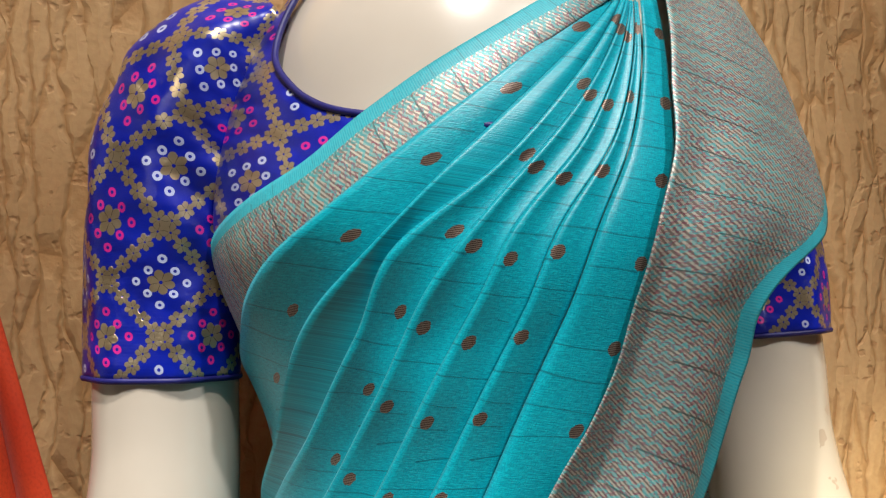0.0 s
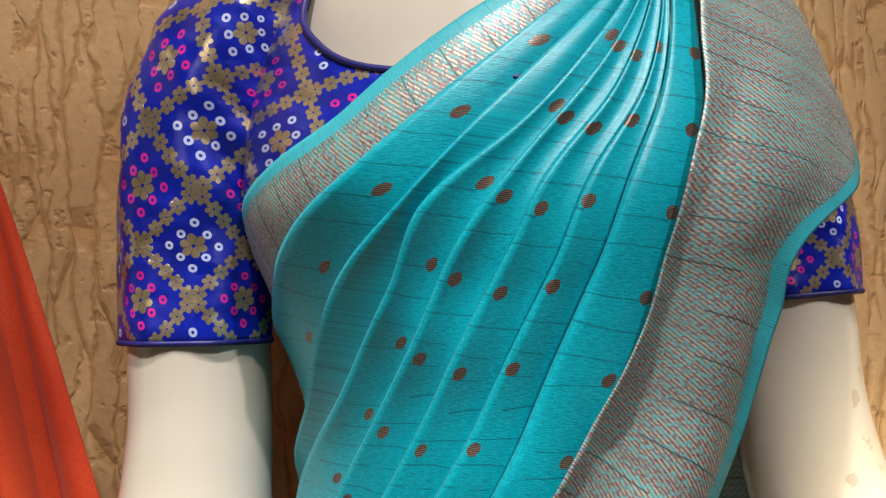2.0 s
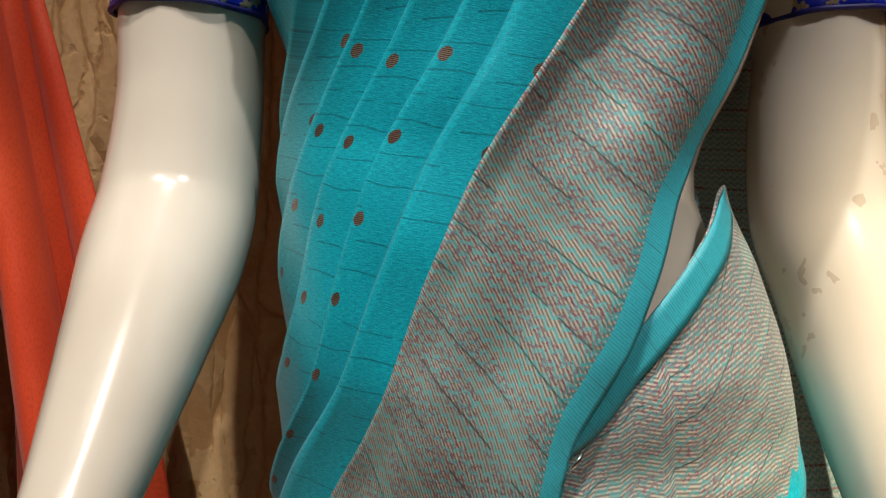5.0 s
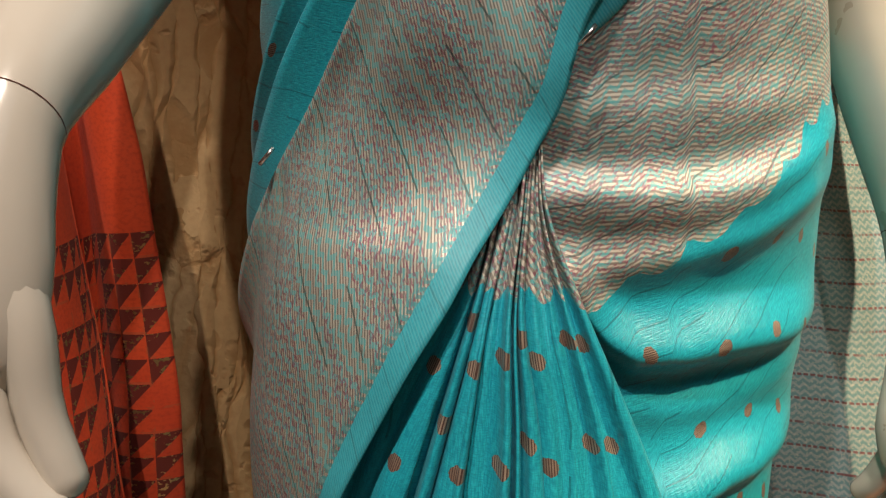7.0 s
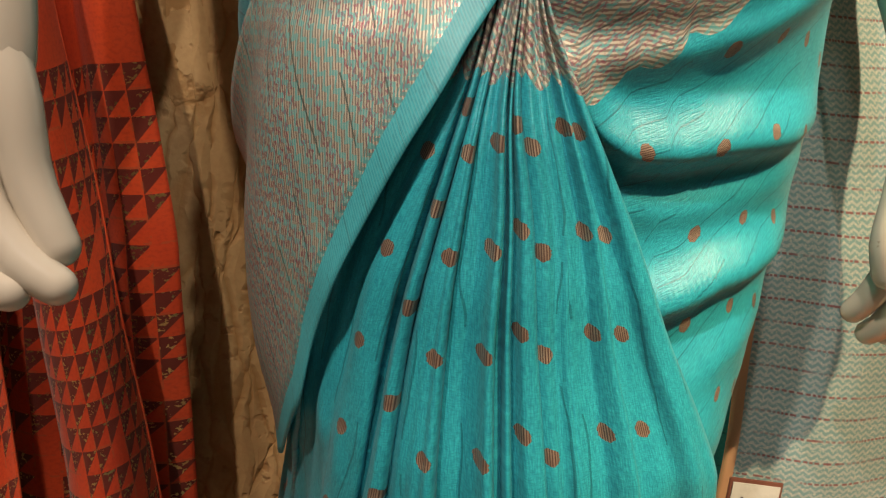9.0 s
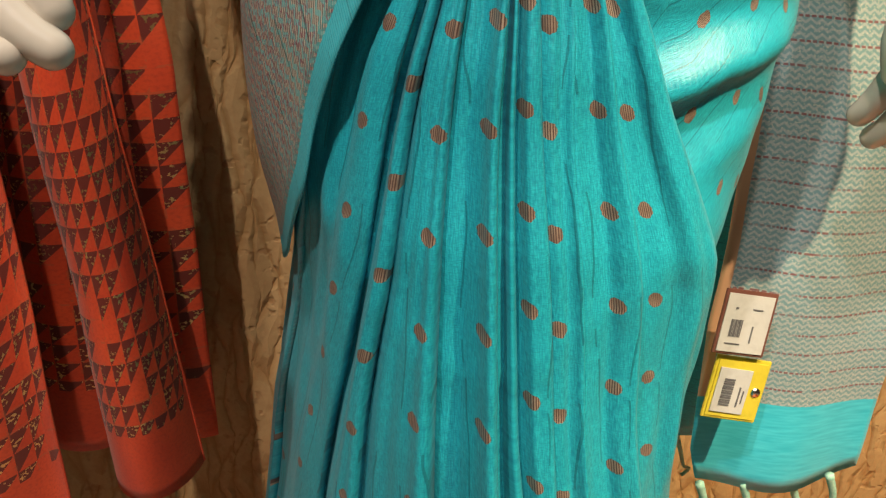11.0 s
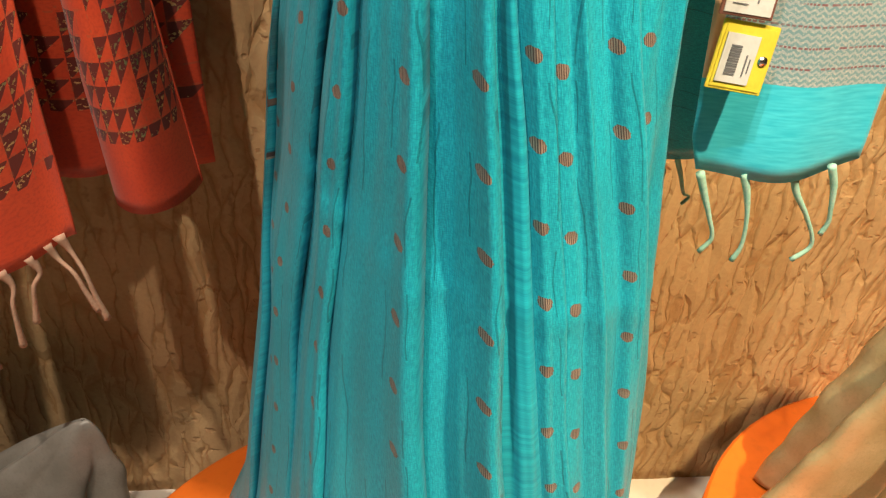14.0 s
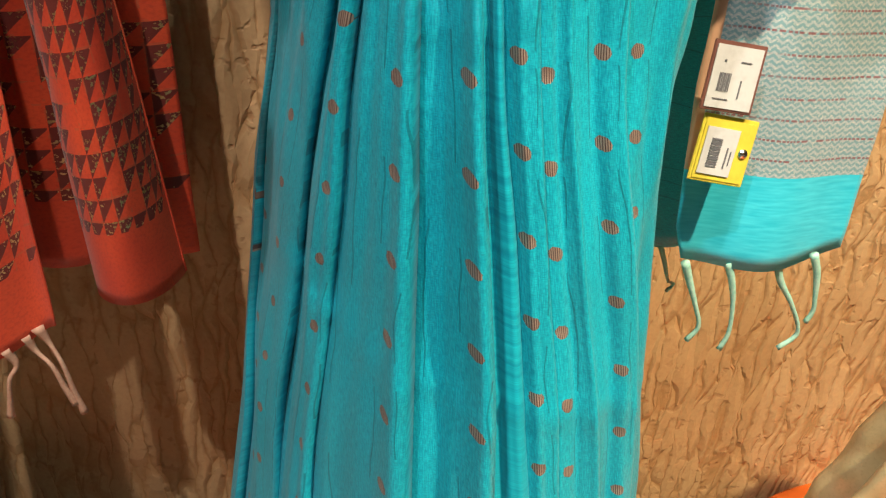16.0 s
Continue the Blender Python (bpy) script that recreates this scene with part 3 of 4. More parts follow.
def seam_ring(bm, centre, way, rx, ry):
    """The thin dark joint where a hand is plugged into the arm."""
    d = Vector(way).normalized()
    side = (Vector((1, 0, 0)) - d * d.x).normalized()
    fwd = d.cross(side)
    n, rings = 40, []
    for k in range(n):
        a = 2 * math.pi * k / n
        out = side * math.cos(a) + fwd * math.sin(a)
        p = Vector(centre) + side * (rx * math.cos(a)) + fwd * (ry * math.sin(a))
        rings.append([bm.verts.new(p + out * (0.00028 * math.cos(h * math.pi / 2)) + d * (0.00028 * math.sin(h * math.pi / 2))) for h in range(4)])
    for k in range(n):
        for h in range(4):
            f = bm.faces.new((rings[k][h], rings[k][(h + 1) % 4], rings[(k + 1) % n][(h + 1) % 4], rings[(k + 1) % n][h]))
            f.material_index = 1


figure = mannequin()
seam_ring(figure, (-.0941, -.1195, .9375), (-.002, -.038, -.027), .0196, .0181)
seam_ring(figure, (.2893, -.051, .913), (.003, -.013, -.035), .0234, .0209)
shop_figure = part("mannequin", figure, M_SHELL)
shop_figure.data.materials.append(M_BROWN)
tagged(shop_figure, "glossy off-white shop mannequin standing before the plaster wall", "mannequin")


# ---------- the blouse ----------
def sleeve(path, hem_label, parent, swing, twist):
    """A short fitted sleeve: a tube with slanting creases at the bend of the arm."""
    rows, cols = 70, 72
    f = spline(path)
    base = tube_rings([f(i / (rows - 1)) for i in range(rows)], cols + 1)
    pts, uvs = [], []
    for r in range(rows):
        t = r / (rows - 1)
        q = f(t)
        row, uvr = [], []
        for k in range(cols + 1):
            ang = 2 * math.pi * k / (cols)
            c = Vector(q[:3])
            x = math.cos(ang)
            y = math.sin(ang)
            p = c + (base[r][0] - c) * x + (base[r][(cols + 1) // 4] - c) * y
            out = (p - c).normalized()
            crease = 0.0
            for t0, sl, amp in ((0.42, 0.13, 0.0095), (0.50, 0.16, -0.0105), (0.33, 0.09, 0.005), (0.60, 0.12, 0.0055), (0.68, 0.10, -0.004)):
                g = t - (t0 + sl * x * swing)
                crease += amp * math.exp(-(g / 0.035) ** 2) * (0.55 + 0.45 * math.sin(ang + twist))
            row.append(p + out * (crease + 0.0012 * math.sin(7 * ang + 5 * t)))
            uvr.append((ang * 0.043 + 0.0193, -t * 0.21 + 0.0473))
        pts.append(row), uvs.append(uvr)
    ob = part("sleeve", mesh_from_grid("sleeve", pts, uvs), M_BROCADE, parent, thick=0.001)
    bm = bmesh.new()
    loop = pts[-1][:-1]
    mid = sum(loop, Vector()) / len(loop)
    rings = []
    for p in loop:
        out = (p - mid).normalized()
        rings.append([bm.verts.new(p + 0.0016 * (out * math.cos(math.pi * h / 4) + Vector((0, 0, math.sin(math.pi * h / 4))))) for h in range(8)])
    for a, b in zip(rings, rings[1:] + rings[:1]):
        for h in range(8):
            bm.faces.new((a[h], a[(h + 1) % 8], b[(h + 1) % 8], b[h])).smooth = True
    part("hem_piping", bm, M_PIPING, ob, hem_label)
    return ob


def blouse():
    root = thing("blouse", "royal blue brocade blouse with gold flower lattice on a mannequin", "blouse", (.1, .02, 1.16))
    inv = Matrix.Translation(root.location).inverted()
    left = spline([(-78, 1.372), (-80, 1.34), (-84, 1.30), (-92, 1.26), (-98, 1.20), (-98, 1.14)])
    right = spline([(-70, 1.374), (-62.7, 1.326), (-52.3, 1.3044), (-43.9, 1.2934), (-34.6, 1.2875), (2.4, 1.2748)])
    pts, uvs = [], []
    for r in range(50):
        t = r / 49
        a, b = left(t), right(t)
        row, uvr = [], []
        for k in range(36):
            s = k / 35
            q = a + (b - a) * s
            p = body(q[0], q[1], 0.0015)
            row.append(p)
            uvr.append(((p.x * .848 - p.z * .530) * 1.18, (p.x * .530 + p.z * .848) * 1.18))
        pts.append(row), uvs.append(uvr)
    obs = [part("bodice", mesh_from_grid("bodice", pts, uvs), M_BROCADE, root, thick=0.001)]
    bm = bmesh.new()
    round_tube(bm, [body(*right(t), 0.002) for t in np.linspace(0, 0.9, 60)], 0.0017, 8)
    obs.append(part("neckline_piping", bm, M_PIPING, root, "narrow navy piping round the neckline"))
    # back and far side, mostly under the drape
    pts, uvs = [], []
    for z in np.linspace(1.35, 1.165, 14):
        row = [body(ph, z, 0.001) for ph in np.linspace(105, 265, 40)]
        pts.append(row), uvs.append([(p.x + p.y, p.z) for p in row])
    obs.append(part("back_panel", mesh_from_grid("back_panel", pts, uvs), M_BROCADE, root, thick=0.001))
    obs.append(sleeve([(-.015, .045, 1.355, .02, .044), (-.045, .048, 1.335, .038, .05), (-.066, .05, 1.30, .046, .05), (-.076, .05, 1.255, .0455, .048), (-.080, .05, 1.21, .0425, .044), (-.081, .047, 1.165, .0405, .041)],
                      "thin blue piping at the sleeve hem", root, 1.0, 2.6))
    obs.append(sleeve([(.205, .045, 1.352, .02, .040), (.222, .045, 1.332, .034, .046), (.238, .045, 1.30, .040, .046), (.256, .045, 1.255, .0405, .046), (.2685, .042, 1.215, .0375, .043), (.2705, .038, 1.178, .0365, .0405)],
                      "thin blue piping at the sleeve hem", root, -1.0, 0.5))
    for o in root.children_recursive:
        if o.parent == root:
            o.matrix_parent_inverse = inv
    return root


blouse()


# ---------- the sari ----------
sari = thing("sari", "teal silk sari with silver zari borders, pleated on a mannequin", "sari", (.11, .02, 0.0))
SARI_INV = Matrix.Translation(sari.location).inverted()


def cloth(name, me, mat, label="", thick=0.0007):
    ob = part(name, me, mat, sari, label, thick)
    ob.matrix_parent_inverse = SARI_INV
    return ob


def wrinkle(p, amp, scale):
    return amp * noise.noise(p * scale)


# chest pleats: each fold's edge as angle and height, from the shoulder to the side seam
CHEST = [
    [(8.5, 1.3417), (-7.1, 1.3146), (-21, 1.287), (-40.8, 1.2478), (-52, 1.2303), (-63.3, 1.2129), (-78.8, 1.1897), (-100, 1.165)],
    [(11.8, 1.3418), (-3.9, 1.3065), (-18.9, 1.2701), (-33.5, 1.2324), (-52, 1.1934), (-70.7, 1.1385), (-100, 1.09)],
    [(12.9, 1.3419), (-2.8, 1.296), (-14.8, 1.2628), (-30.4, 1.2304), (-38.6, 1.1973), (-54, 1.1521), (-68.8, 1.1198), (-100, 1.05)],
    [(13.5, 1.3409), (-0.7, 1.2918), (-18, 1.2408), (-26.2, 1.2138), (-36.2, 1.174), (-49.7, 1.1293), (-65.3, 1.0798), (-100, 1)],
    [(14, 1.34), (-0.8, 1.2769), (-12.7, 1.2398), (-18.8, 1.2106), (-28.7, 1.1709), (-41.2, 1.1193), (-54.5, 1.0686), (-64.6, 1.0255), (-100, 0.95)],
    [(14.7, 1.34), (3.5, 1.277), (-6.5, 1.2399), (-12.4, 1.2054), (-21.1, 1.1647), (-32.6, 1.1112), (-44.9, 1.0576), (-59.1, 0.9905), (-100, 0.89)],
    [(15.6, 1.34), (5.6, 1.2749), (-1.2, 1.2399), (-6, 1.2053), (-14.3, 1.1595), (-25.1, 1.0972), (-36.6, 1.0495), (-48, 0.9993), (-63, 0.955), (-100, 0.84)],
    [(20.5, 1.344), (14.7, 1.3007), (12, 1.2707), (8.4, 1.2442), (5.6, 1.2137), (2.4, 1.1796), (-5.7, 1.1383), (-13, 1.0939), (-23.9, 1.0494), (-33.8, 0.9992), (-45, 0.955), (-53, 0.907), (-64, 0.86), (-100, 0.78)],
]
CHEST_DOTS = [(.6, -.003), (-4.0, 0), (.65, .004), (.28, -.001), (.25, -.0043), (.2, .001), (.8, .001)]


def chest_pleat(i):
    lo, hi = spline(CHEST[i]), spline(CHEST[i + 1])
    rows, cols = 110, 14
    dot_s, phase = CHEST_DOTS[i]
    pts, uvs, run, last = [], [], 0.0, None
    for r in range(rows):
        t = r / (rows - 1)
        a, b = lo(t), hi(t)
        w = (body(*a) - body(*b)).length
        lift = 0.0015 + 0.0070 * min(1, max(0, t - 0.12) * 2.6)
        mid = body(*((a + b) / 2))
        if last is not None:
            run += (mid - last).length
        last = mid
        row, uvr = [], []
        for k in range(cols):
            s = (k - 1) / (cols - 2)
            if k == 0:
                s, off = 0.10, 0.0005
            else:
                off = 0.001 + lift * ((1 - s) ** 1.5 * min(1.0, 0.62 + s * 6)) + 0.0018 * math.sin(math.pi * s) * math.sin(6 * t + i)
            q = a + (b - a) * (s if k else 0.14)
            off += 0.0009 * (i + 1) * (1 - 0.6 * t)
            p = body(q[0], q[1], off)
            p += Vector((0, wrinkle(p, 0.0016, 26), 0))
            row.append(p)
            uvr.append(((s - dot_s) * w if dot_s > 0 else 0.03, (1.4 - p.z - 0.15 * p.x) * 1.045 + 0.0143 + phase))
        pts.append(row), uvs.append(uvr)
    return mesh_from_grid("chest_pleat", pts, uvs)


for i in range(7):
    cloth("chest_pleat", chest_pleat(i), M_CHEST)

# narrow border along the upper edge of the drape
UPPER_OUT = spline([(40, 1.4), (18, 1.368), (-3.3, 1.3394), (-14.7, 1.3224), (-24.1, 1.3077), (-35.6, 1.2875), (-46, 1.2684), (-60.3, 1.2537), (-74.5, 1.2413), (-92, 1.228), (-110, 1.218)])
UPPER_IN = spline([(46, 1.395), (28, 1.366), (10.7, 1.3418), (-6, 1.3146), (-19.9, 1.2859), (-29.4, 1.2667), (-39.7, 1.2468), (-51, 1.2292), (-62.3, 1.2108), (-80.8, 1.1848), (-105, 1.165)])


def strip_between(name, outer, inner, rows, cols, lift, edge_round=0.0, wr=0.0012, fold=None):
    pts, uvs, run, last = [], [], 0.0, None
    for r in range(rows):
        t = r / (rows - 1)
        a, b = outer(t), inner(t)
        w = (body(*a) - body(*b)).length
        mid = body(*((a + b) / 2))
        if last is not None:
            run += (mid - last).length
        last = mid
        row, uvr = [], []
        for k in range(cols):
            s = k / (cols - 1)
            q = a + (b - a) * s
            off = lift(s, t, q)
            p = body(q[0], q[1], off)
            p += Vector((0, wrinkle(p, wr, 18) + wrinkle(p, wr * 0.5, 45), 0))
            if fold:
                p += fold(s, t)
            row.append(p), uvr.append((s * w, run))
        pts.append(row), uvs.append(uvr)
    return mesh_from_grid(name, pts, uvs)


cloth("upper_border", strip_between("upper_border", UPPER_OUT, UPPER_IN, 90, 14, lambda s, t, q: 0.004 + 0.002 * math.sin(math.pi * s)), M_NARROW,
      "narrow zari border with pale teal selvage")

# how far the gathered front pleats stand out, by height
PLEAT_OUT = ([.02, .3, .5, .6, .7, .76, .82, .87, .9, .945], [.015, .02, .022, .027, .034, .044, .044, .034, .022, .006])

# wide border: from the shoulder, across the front, to the far hip
WIDE_IN = spline([(24, 1.395), (18.3, 1.3441), (12.5, 1.3008), (9.8, 1.2707), (6.2, 1.2442), (3.4, 1.2137), (0.1, 1.1796), (-8.1, 1.1383), (-15.5, 1.0939), (-26.1, 1.0494), (-35.9, 0.9992), (-47, 0.955), (-56, 0.925), (-67, 0.885), (-84, 0.84), (-104, 0.8)])
WIDE_OUT = spline([(86, 1.39), (84, 1.348), (76, 1.30), (66, 1.265), (57, 1.246), (43, 1.2305), (35, 1.2218), (30.3, 1.2126), (28, 1.2015), (29, 1.184), (27.8, 1.1705), (27.2, 1.157),
                   (26.6, 1.138), (26.4, 1.124), (26, 1.108), (24.8, 1.0915), (21, 1.078), (13.8, 1.056), (8.8, 1.039), (4.8, 1.024), (0.3, 1.009), (-5.5, .9857), (-8.4, .9543),
                   (-11, .9395), (-13.3, .925), (-16.5, .906), (-18.9, .889), (-23.1, .8637), (-26.9, .841), (-31.3, .817), (-36, .793), (-44, .757), (-70, .70), (-106, .68)])


def wide_lift(s, t, q):
    edge = 0.009 * (1 - s) ** 2 * math.exp(-((t - 0.1) / 0.14) ** 2)
    ripple = 0.0028 * math.sin(2 * math.pi * (s * 1.25 + t * 2.0)) * min(1, t * 3)
    inner = 0.006 * max(0, (s - 0.86) / 0.14) ** 1.4 * (1 - 0.4 * t)
    dent = -0.006 * math.exp(-((s - 0.45) / 0.22) ** 2 - ((t - 0.50) / 0.06) ** 2) + 0.004 * math.exp(-((s - 0.5) / 0.3) ** 2 - ((t - 0.60) / 0.035) ** 2)
    under = float(np.interp(q[1], *PLEAT_OUT)) * math.exp(-((q[0] + 8) / 42) ** 2) * min(1.0, max(0.0, (0.95 - q[1]) / 0.05))
    return 0.0125 + edge + ripple + inner + dent - 0.004 * t + under


cloth("wide_border", strip_between("wide_border", WIDE_OUT, WIDE_IN, 190, 46, wide_lift, wr=0.0022), M_WIDE, "wide zari border with a plain teal selvage edge")
for ph, z in ((-5.5, .981), (-57, .928)):
    bm = bmesh.new()
    p = body(ph, z, 0.0165)
    round_tube(bm, [p + Vector((-.003, 0, -.004)), p + Vector((0, -.001, 0)), p + Vector((.002, 0, .003))], 0.0009, 6)
    cloth("safety_pin", bm, M_PIN, "small steel pin holding the drape", 0)

# hip wrap: folds fan out from the tuck at the waist
# each fold: angles, heights of its ridge, how far it stands out, its reach above and below the ridge
HIP_FOLDS = [([-8, 3.2, 15.9, 33, 60, 100], [.952, .9554, .959, .9638, .975, .985], .0040, .011, .020),
             ([-9.4, 2.7, 12.9, 21.4, 33.5, 44.5, 70, 100], [.9228, .9252, .927, .9325, .9422, .9538, .97, .98], .0105, .0085, .022),
             ([-3, 5.3, 11.2, 21.4, 34.9, 60, 100], [.897, .9008, .9039, .9128, .9289, .945, .95], .0050, .007, .010),
             ([-5.1, .7, 5, 13, 20, 37, 60, 100], [.889, .871, .8645, .866, .870, .874, .885, .89], .0105, .014, .0055),
             ([5, 11.6, 21.6, 50, 100], [.80, .806, .817, .829, .84], .0095, .012, .007),
             ([10, 20, 35, 55, 100], [.842, .846, .853, .862, .87], .0022, .006, .006),
             ([8, 18, 30, 50, 100], [.765, .775, .787, .80, .81], .0030, .012, .010),
             ([-20, 0, 15, 30, 44, 70, 100], [.985, .99, 1.0, 1.012, 1.03, 1.06, 1.07], .0022, .015, .02)]
ZARI_EDGE = ([-30, -3.5, -2.4, 2.4, 4.6, 9.6, 11.1, 15.3, 21.7, 27.3, 34.3, 42.6, 70, 100], [.86, .8764, .881, .8883, .8953, .8993, .9072, .9122, .9282, .9396, .9532, .9626, .985, 1.0])


def hip_off(ph, z):
    off = 0.003
    for fx, fz, amp, up, down in HIP_FOLDS:
        d = z - float(np.interp(ph, fx, fz))
        fade = min(1.0, max(0.0, (62 - ph) / 42))
        off += amp * fade * math.exp(-(d / (up if d > 0 else down)) ** 2)
    return off


def hip_wrap():
    top = spline([(-14, .975), (-5, .995), (2.4, 1.018), (5.8, 1.0257), (12.1, 1.039), (21.4, 1.056), (33.6, 1.072), (43, 1.084), (52, 1.086), (66, 1.07), (85, 1.05), (120, 1.04)])
    low = spline([(-14, .915), (-10, .90), (-4, .872), (4, .835), (12, .79), (22, .735), (34, .68), (50, .63), (80, .56), (120, .5)])
    pts, uvs = [], []
    rows, cols = 150, 110
    for r in range(rows):
        v = r / (rows - 1)
        row, uvr = [], []
        for k in range(cols):
            s = k / (cols - 1)
            a, b = top(s), low(s)
            q = a + (b - a) * v
            p = body(q[0], q[1], hip_off(q[0], q[1]))
            p += Vector((0, wrinkle(p, 0.0022, 24) + wrinkle(p, 0.0009, 60), 0))
            row.append(p)
            edge = float(np.interp(q[0], *ZARI_EDGE))
            uvr.append((0.0026 * q[0] + 0.012, q[1] - edge))
        pts.append(row), uvs.append(uvr)
    return mesh_from_grid("hip_wrap", pts, uvs)


hip = cloth("hip_wrap", hip_wrap(), M_HIP, "hip wrap with chevron zari above plain dotted teal")
HT = spline([(-14, .976), (-5, .996), (2.4, 1.019), (5.8, 1.0267), (12.1, 1.040), (21.4, 1.057), (33.6, 1.073), (43, 1.0855)])
HT2 = spline([(-11, .967), (-2, .987), (5.4, 1.009), (8.8, 1.0167), (15.1, 1.030), (24.4, 1.0465), (36.6, 1.063), (45, 1.0745)])
cloth("hip_selvage", strip_between("hip_selvage", HT, HT2, 60, 5, lambda s, t, q: 0.0055), M_SELVAGE, "plain teal selvage edge")

# front pleats: fold edges, height and angle
PLEAT_Z = [.945, .92, .885, .845, .80, .75, .69, .64, .57, .51, .45, .30, .02]
PLEATS = [
    [-17, -19, -29, -48, -76, -92, -102, -104, -104, -104, -104, -104, -104],
    [-15.3, -17, -22, -30, -38, -48, -60, -66, -70, -72, -72, -72, -72],
    [-14.6, -15.6, -17.6, -21, -25, -30, -37.5, -42, -46, -49, -50, -50, -50],
    [-14, -15, -16.3, -19, -22.3, -25.8, -30.8, -32, -35.5, -38, -37.5, -36, -36],
    [-13, -13.5, -15, -16.2, -17.5, -18.9, -19, -18.3, -18.4, -17.5, -15.3, -13, -12],
    [-12.2, -12.2, -12.6, -12, -12.2, -12.1, -10, -8.1, -6.3, -4.5, -2, 1, 3],
    [-11.8, -11.8, -12, -11, -10.7, -10.2, -7, -4, -1.4, 1.5, 4.8, 8, 9],
    [-11.4, -11.3, -11, -8.8, -7.7, -6.1, -2.3, .5, 4.3, 7, 10.1, 13, 14],
    [-10.8, -10.3, -8, -5.2, -4.2, -2.2, 2.3, 6, 11, 15, 18.5, 22, 24],
    [-10.6, -9.7, -6, -2, .8, 5, 11, 16, 22, 27, 31, 36, 38],
    [-10.4, -9, -3.8, 2.2, 8.6, 19, 30, 38, 46, 50, 54, 58, 60],
]
# for each pleat: where its row of dots runs across it, the height of one dot, how far its edge stands out
PLEAT_DOTS = [(.5, .740, .3), (.75, .7637, .5), (.80, .7458, 1.4), (.80, .7649, 2.6), (.80, .7357, 2.6), (-4.0, .74, .4), (.4, .7413, 1.2), (.25, .7008, .9), (.6, .7415, .9), (.22, .740, 1.0)]


def front_pleat(i):
    zs = np.array(PLEAT_Z)[::-1]
    ea, eb = np.array(PLEATS[i])[::-1], np.array(PLEATS[i + 1])[::-1]
    rows, cols = 130, 30
    dot_s, dot_z, stand = PLEAT_DOTS[i]
    pts, uvs, run, last = [], [], 0.0, None
    for r in range(rows):
        t = r / (rows - 1)
        z = .945 + (.148 - .945) * t
        a, b = smooth_table(zs, ea, z), smooth_table(zs, eb, z)
        base = float(np.interp(z, *PLEAT_OUT))
        row, uvr = [], []
        w = (body(a, z, base) - body(b, z, base)).length
        m = body((a + b) / 2, z, base)
        if last is not None:
            run += (m - last).length
        last = m
        rise = (0.003 + 0.0055 * min(1, max(0, (.93 - z) / .3))) * stand
        for k in range(cols):
            s = k / (cols - 2)
            if k == 0:
                ph, off = a - min(2.5, 0.3 * (b - a)), -0.001
            elif k == cols - 1:
                ph, off = b - min(0.4, (b - a) * 0.04), -0.003
            else:
                ph = a + (b - a) * s
                off = rise * (s ** 1.7) * (1 - 0.35 * max(0, (s - .85) / .15) ** 2) + 0.0022 * math.sin(math.pi * s * 2 + i * 1.7 + 3 * t)
            off += 0.0012 * min(1.0, (b - a) / 14) * math.sin(2 * math.pi * 2.6 * s + i + 4 * t) * math.sin(math.pi * min(1, s)) + 0.0020 * noise.noise(Vector((ph * 0.22, z * 2.0, i * 3.1))) * min(1, 4 * t)
            around = math.exp(-((ph + 8) / (42 if ph < -8 else 32)) ** 2)
            off += base * around
            p = body(ph, z, off)
            p += Vector((wrinkle(p + Vector((i, 0, 0)), 0.0022, 9) * min(1, t * 2), wrinkle(p, 0.002, 14), 0))
            # one soft crosswise press line on the lower skirt
            p.y -= 0.0012 * math.exp(-((z - .735 - .02 * math.sin(ph / 9)) / .004) ** 2) + 0.0014 * math.exp(-((z - .565 + .0006 * ph) / .0035) ** 2)
            row.append(p)
            uvr.append(((min(s, 1.0) - dot_s) * w if dot_s > 0 else 0.03, (z - dot_z) * 1.065))
        pts.append(row), uvs.append(uvr)
    return mesh_from_grid("front_pleat", pts, uvs)


for i in range(10):
    cloth("front_pleat", front_pleat(i), M_PLEAT)

# side and back of the skirt, under the hip wrap
pts, uvs = [], []
for z in np.linspace(.80, .148, 80):
    row = []
    for ph in np.linspace(22, 262, 120):
        p = body(ph, z, -0.004 + 0.004 * math.sin(ph / 5.5) * min(1, (.85 - z) * 2) + 0.0015 * math.sin(ph / 2.1 + 6 * z))
        p.y += wrinkle(p, 0.003, 12)
        row.append(p)
    pts.append(row), uvs.append([(0.0032 * ph, z) for ph in np.linspace(22, 262, 120)])
cloth("skirt_wrap", mesh_from_grid("skirt_wrap", pts, uvs), M_SKIRT)


# the end of the sari that hangs behind the shoulder and comes forward beside the hip
def pallu(x_left, x_right, y_of, z_top, z_low, folds, amp):
    rows, cols = 80, 40
    pts, uvs = [], []
    for r in range(rows):
        t = r / (rows - 1)
        row, uvr = [], []
        for k in range(cols):
            s = k / (cols - 1)
            z = z_top + (z_low - z_top) * t
            z += (0.009 * s ** 4 - 0.004 * math.sin(math.pi * s)) * t ** 3
            a, b = x_left(z), x_right(z)
            x = a + (b - a) * s
            y = y_of(z) + amp * math.sin(2 * math.pi * folds * s + 1.0) + 0.012 * (s - .5) ** 2
            p = Vector((x, y, z))
            p.y += wrinkle(p, 0.004, 14)
            row.append(p)
            uvr.append((s * 0.115, z - z_low))
        pts.append(row), uvs.append(uvr)
    return mesh_from_grid("pallu_end", pts, uvs)


table = lambda zs, vs: (lambda z: float(np.interp(z, zs, vs)))
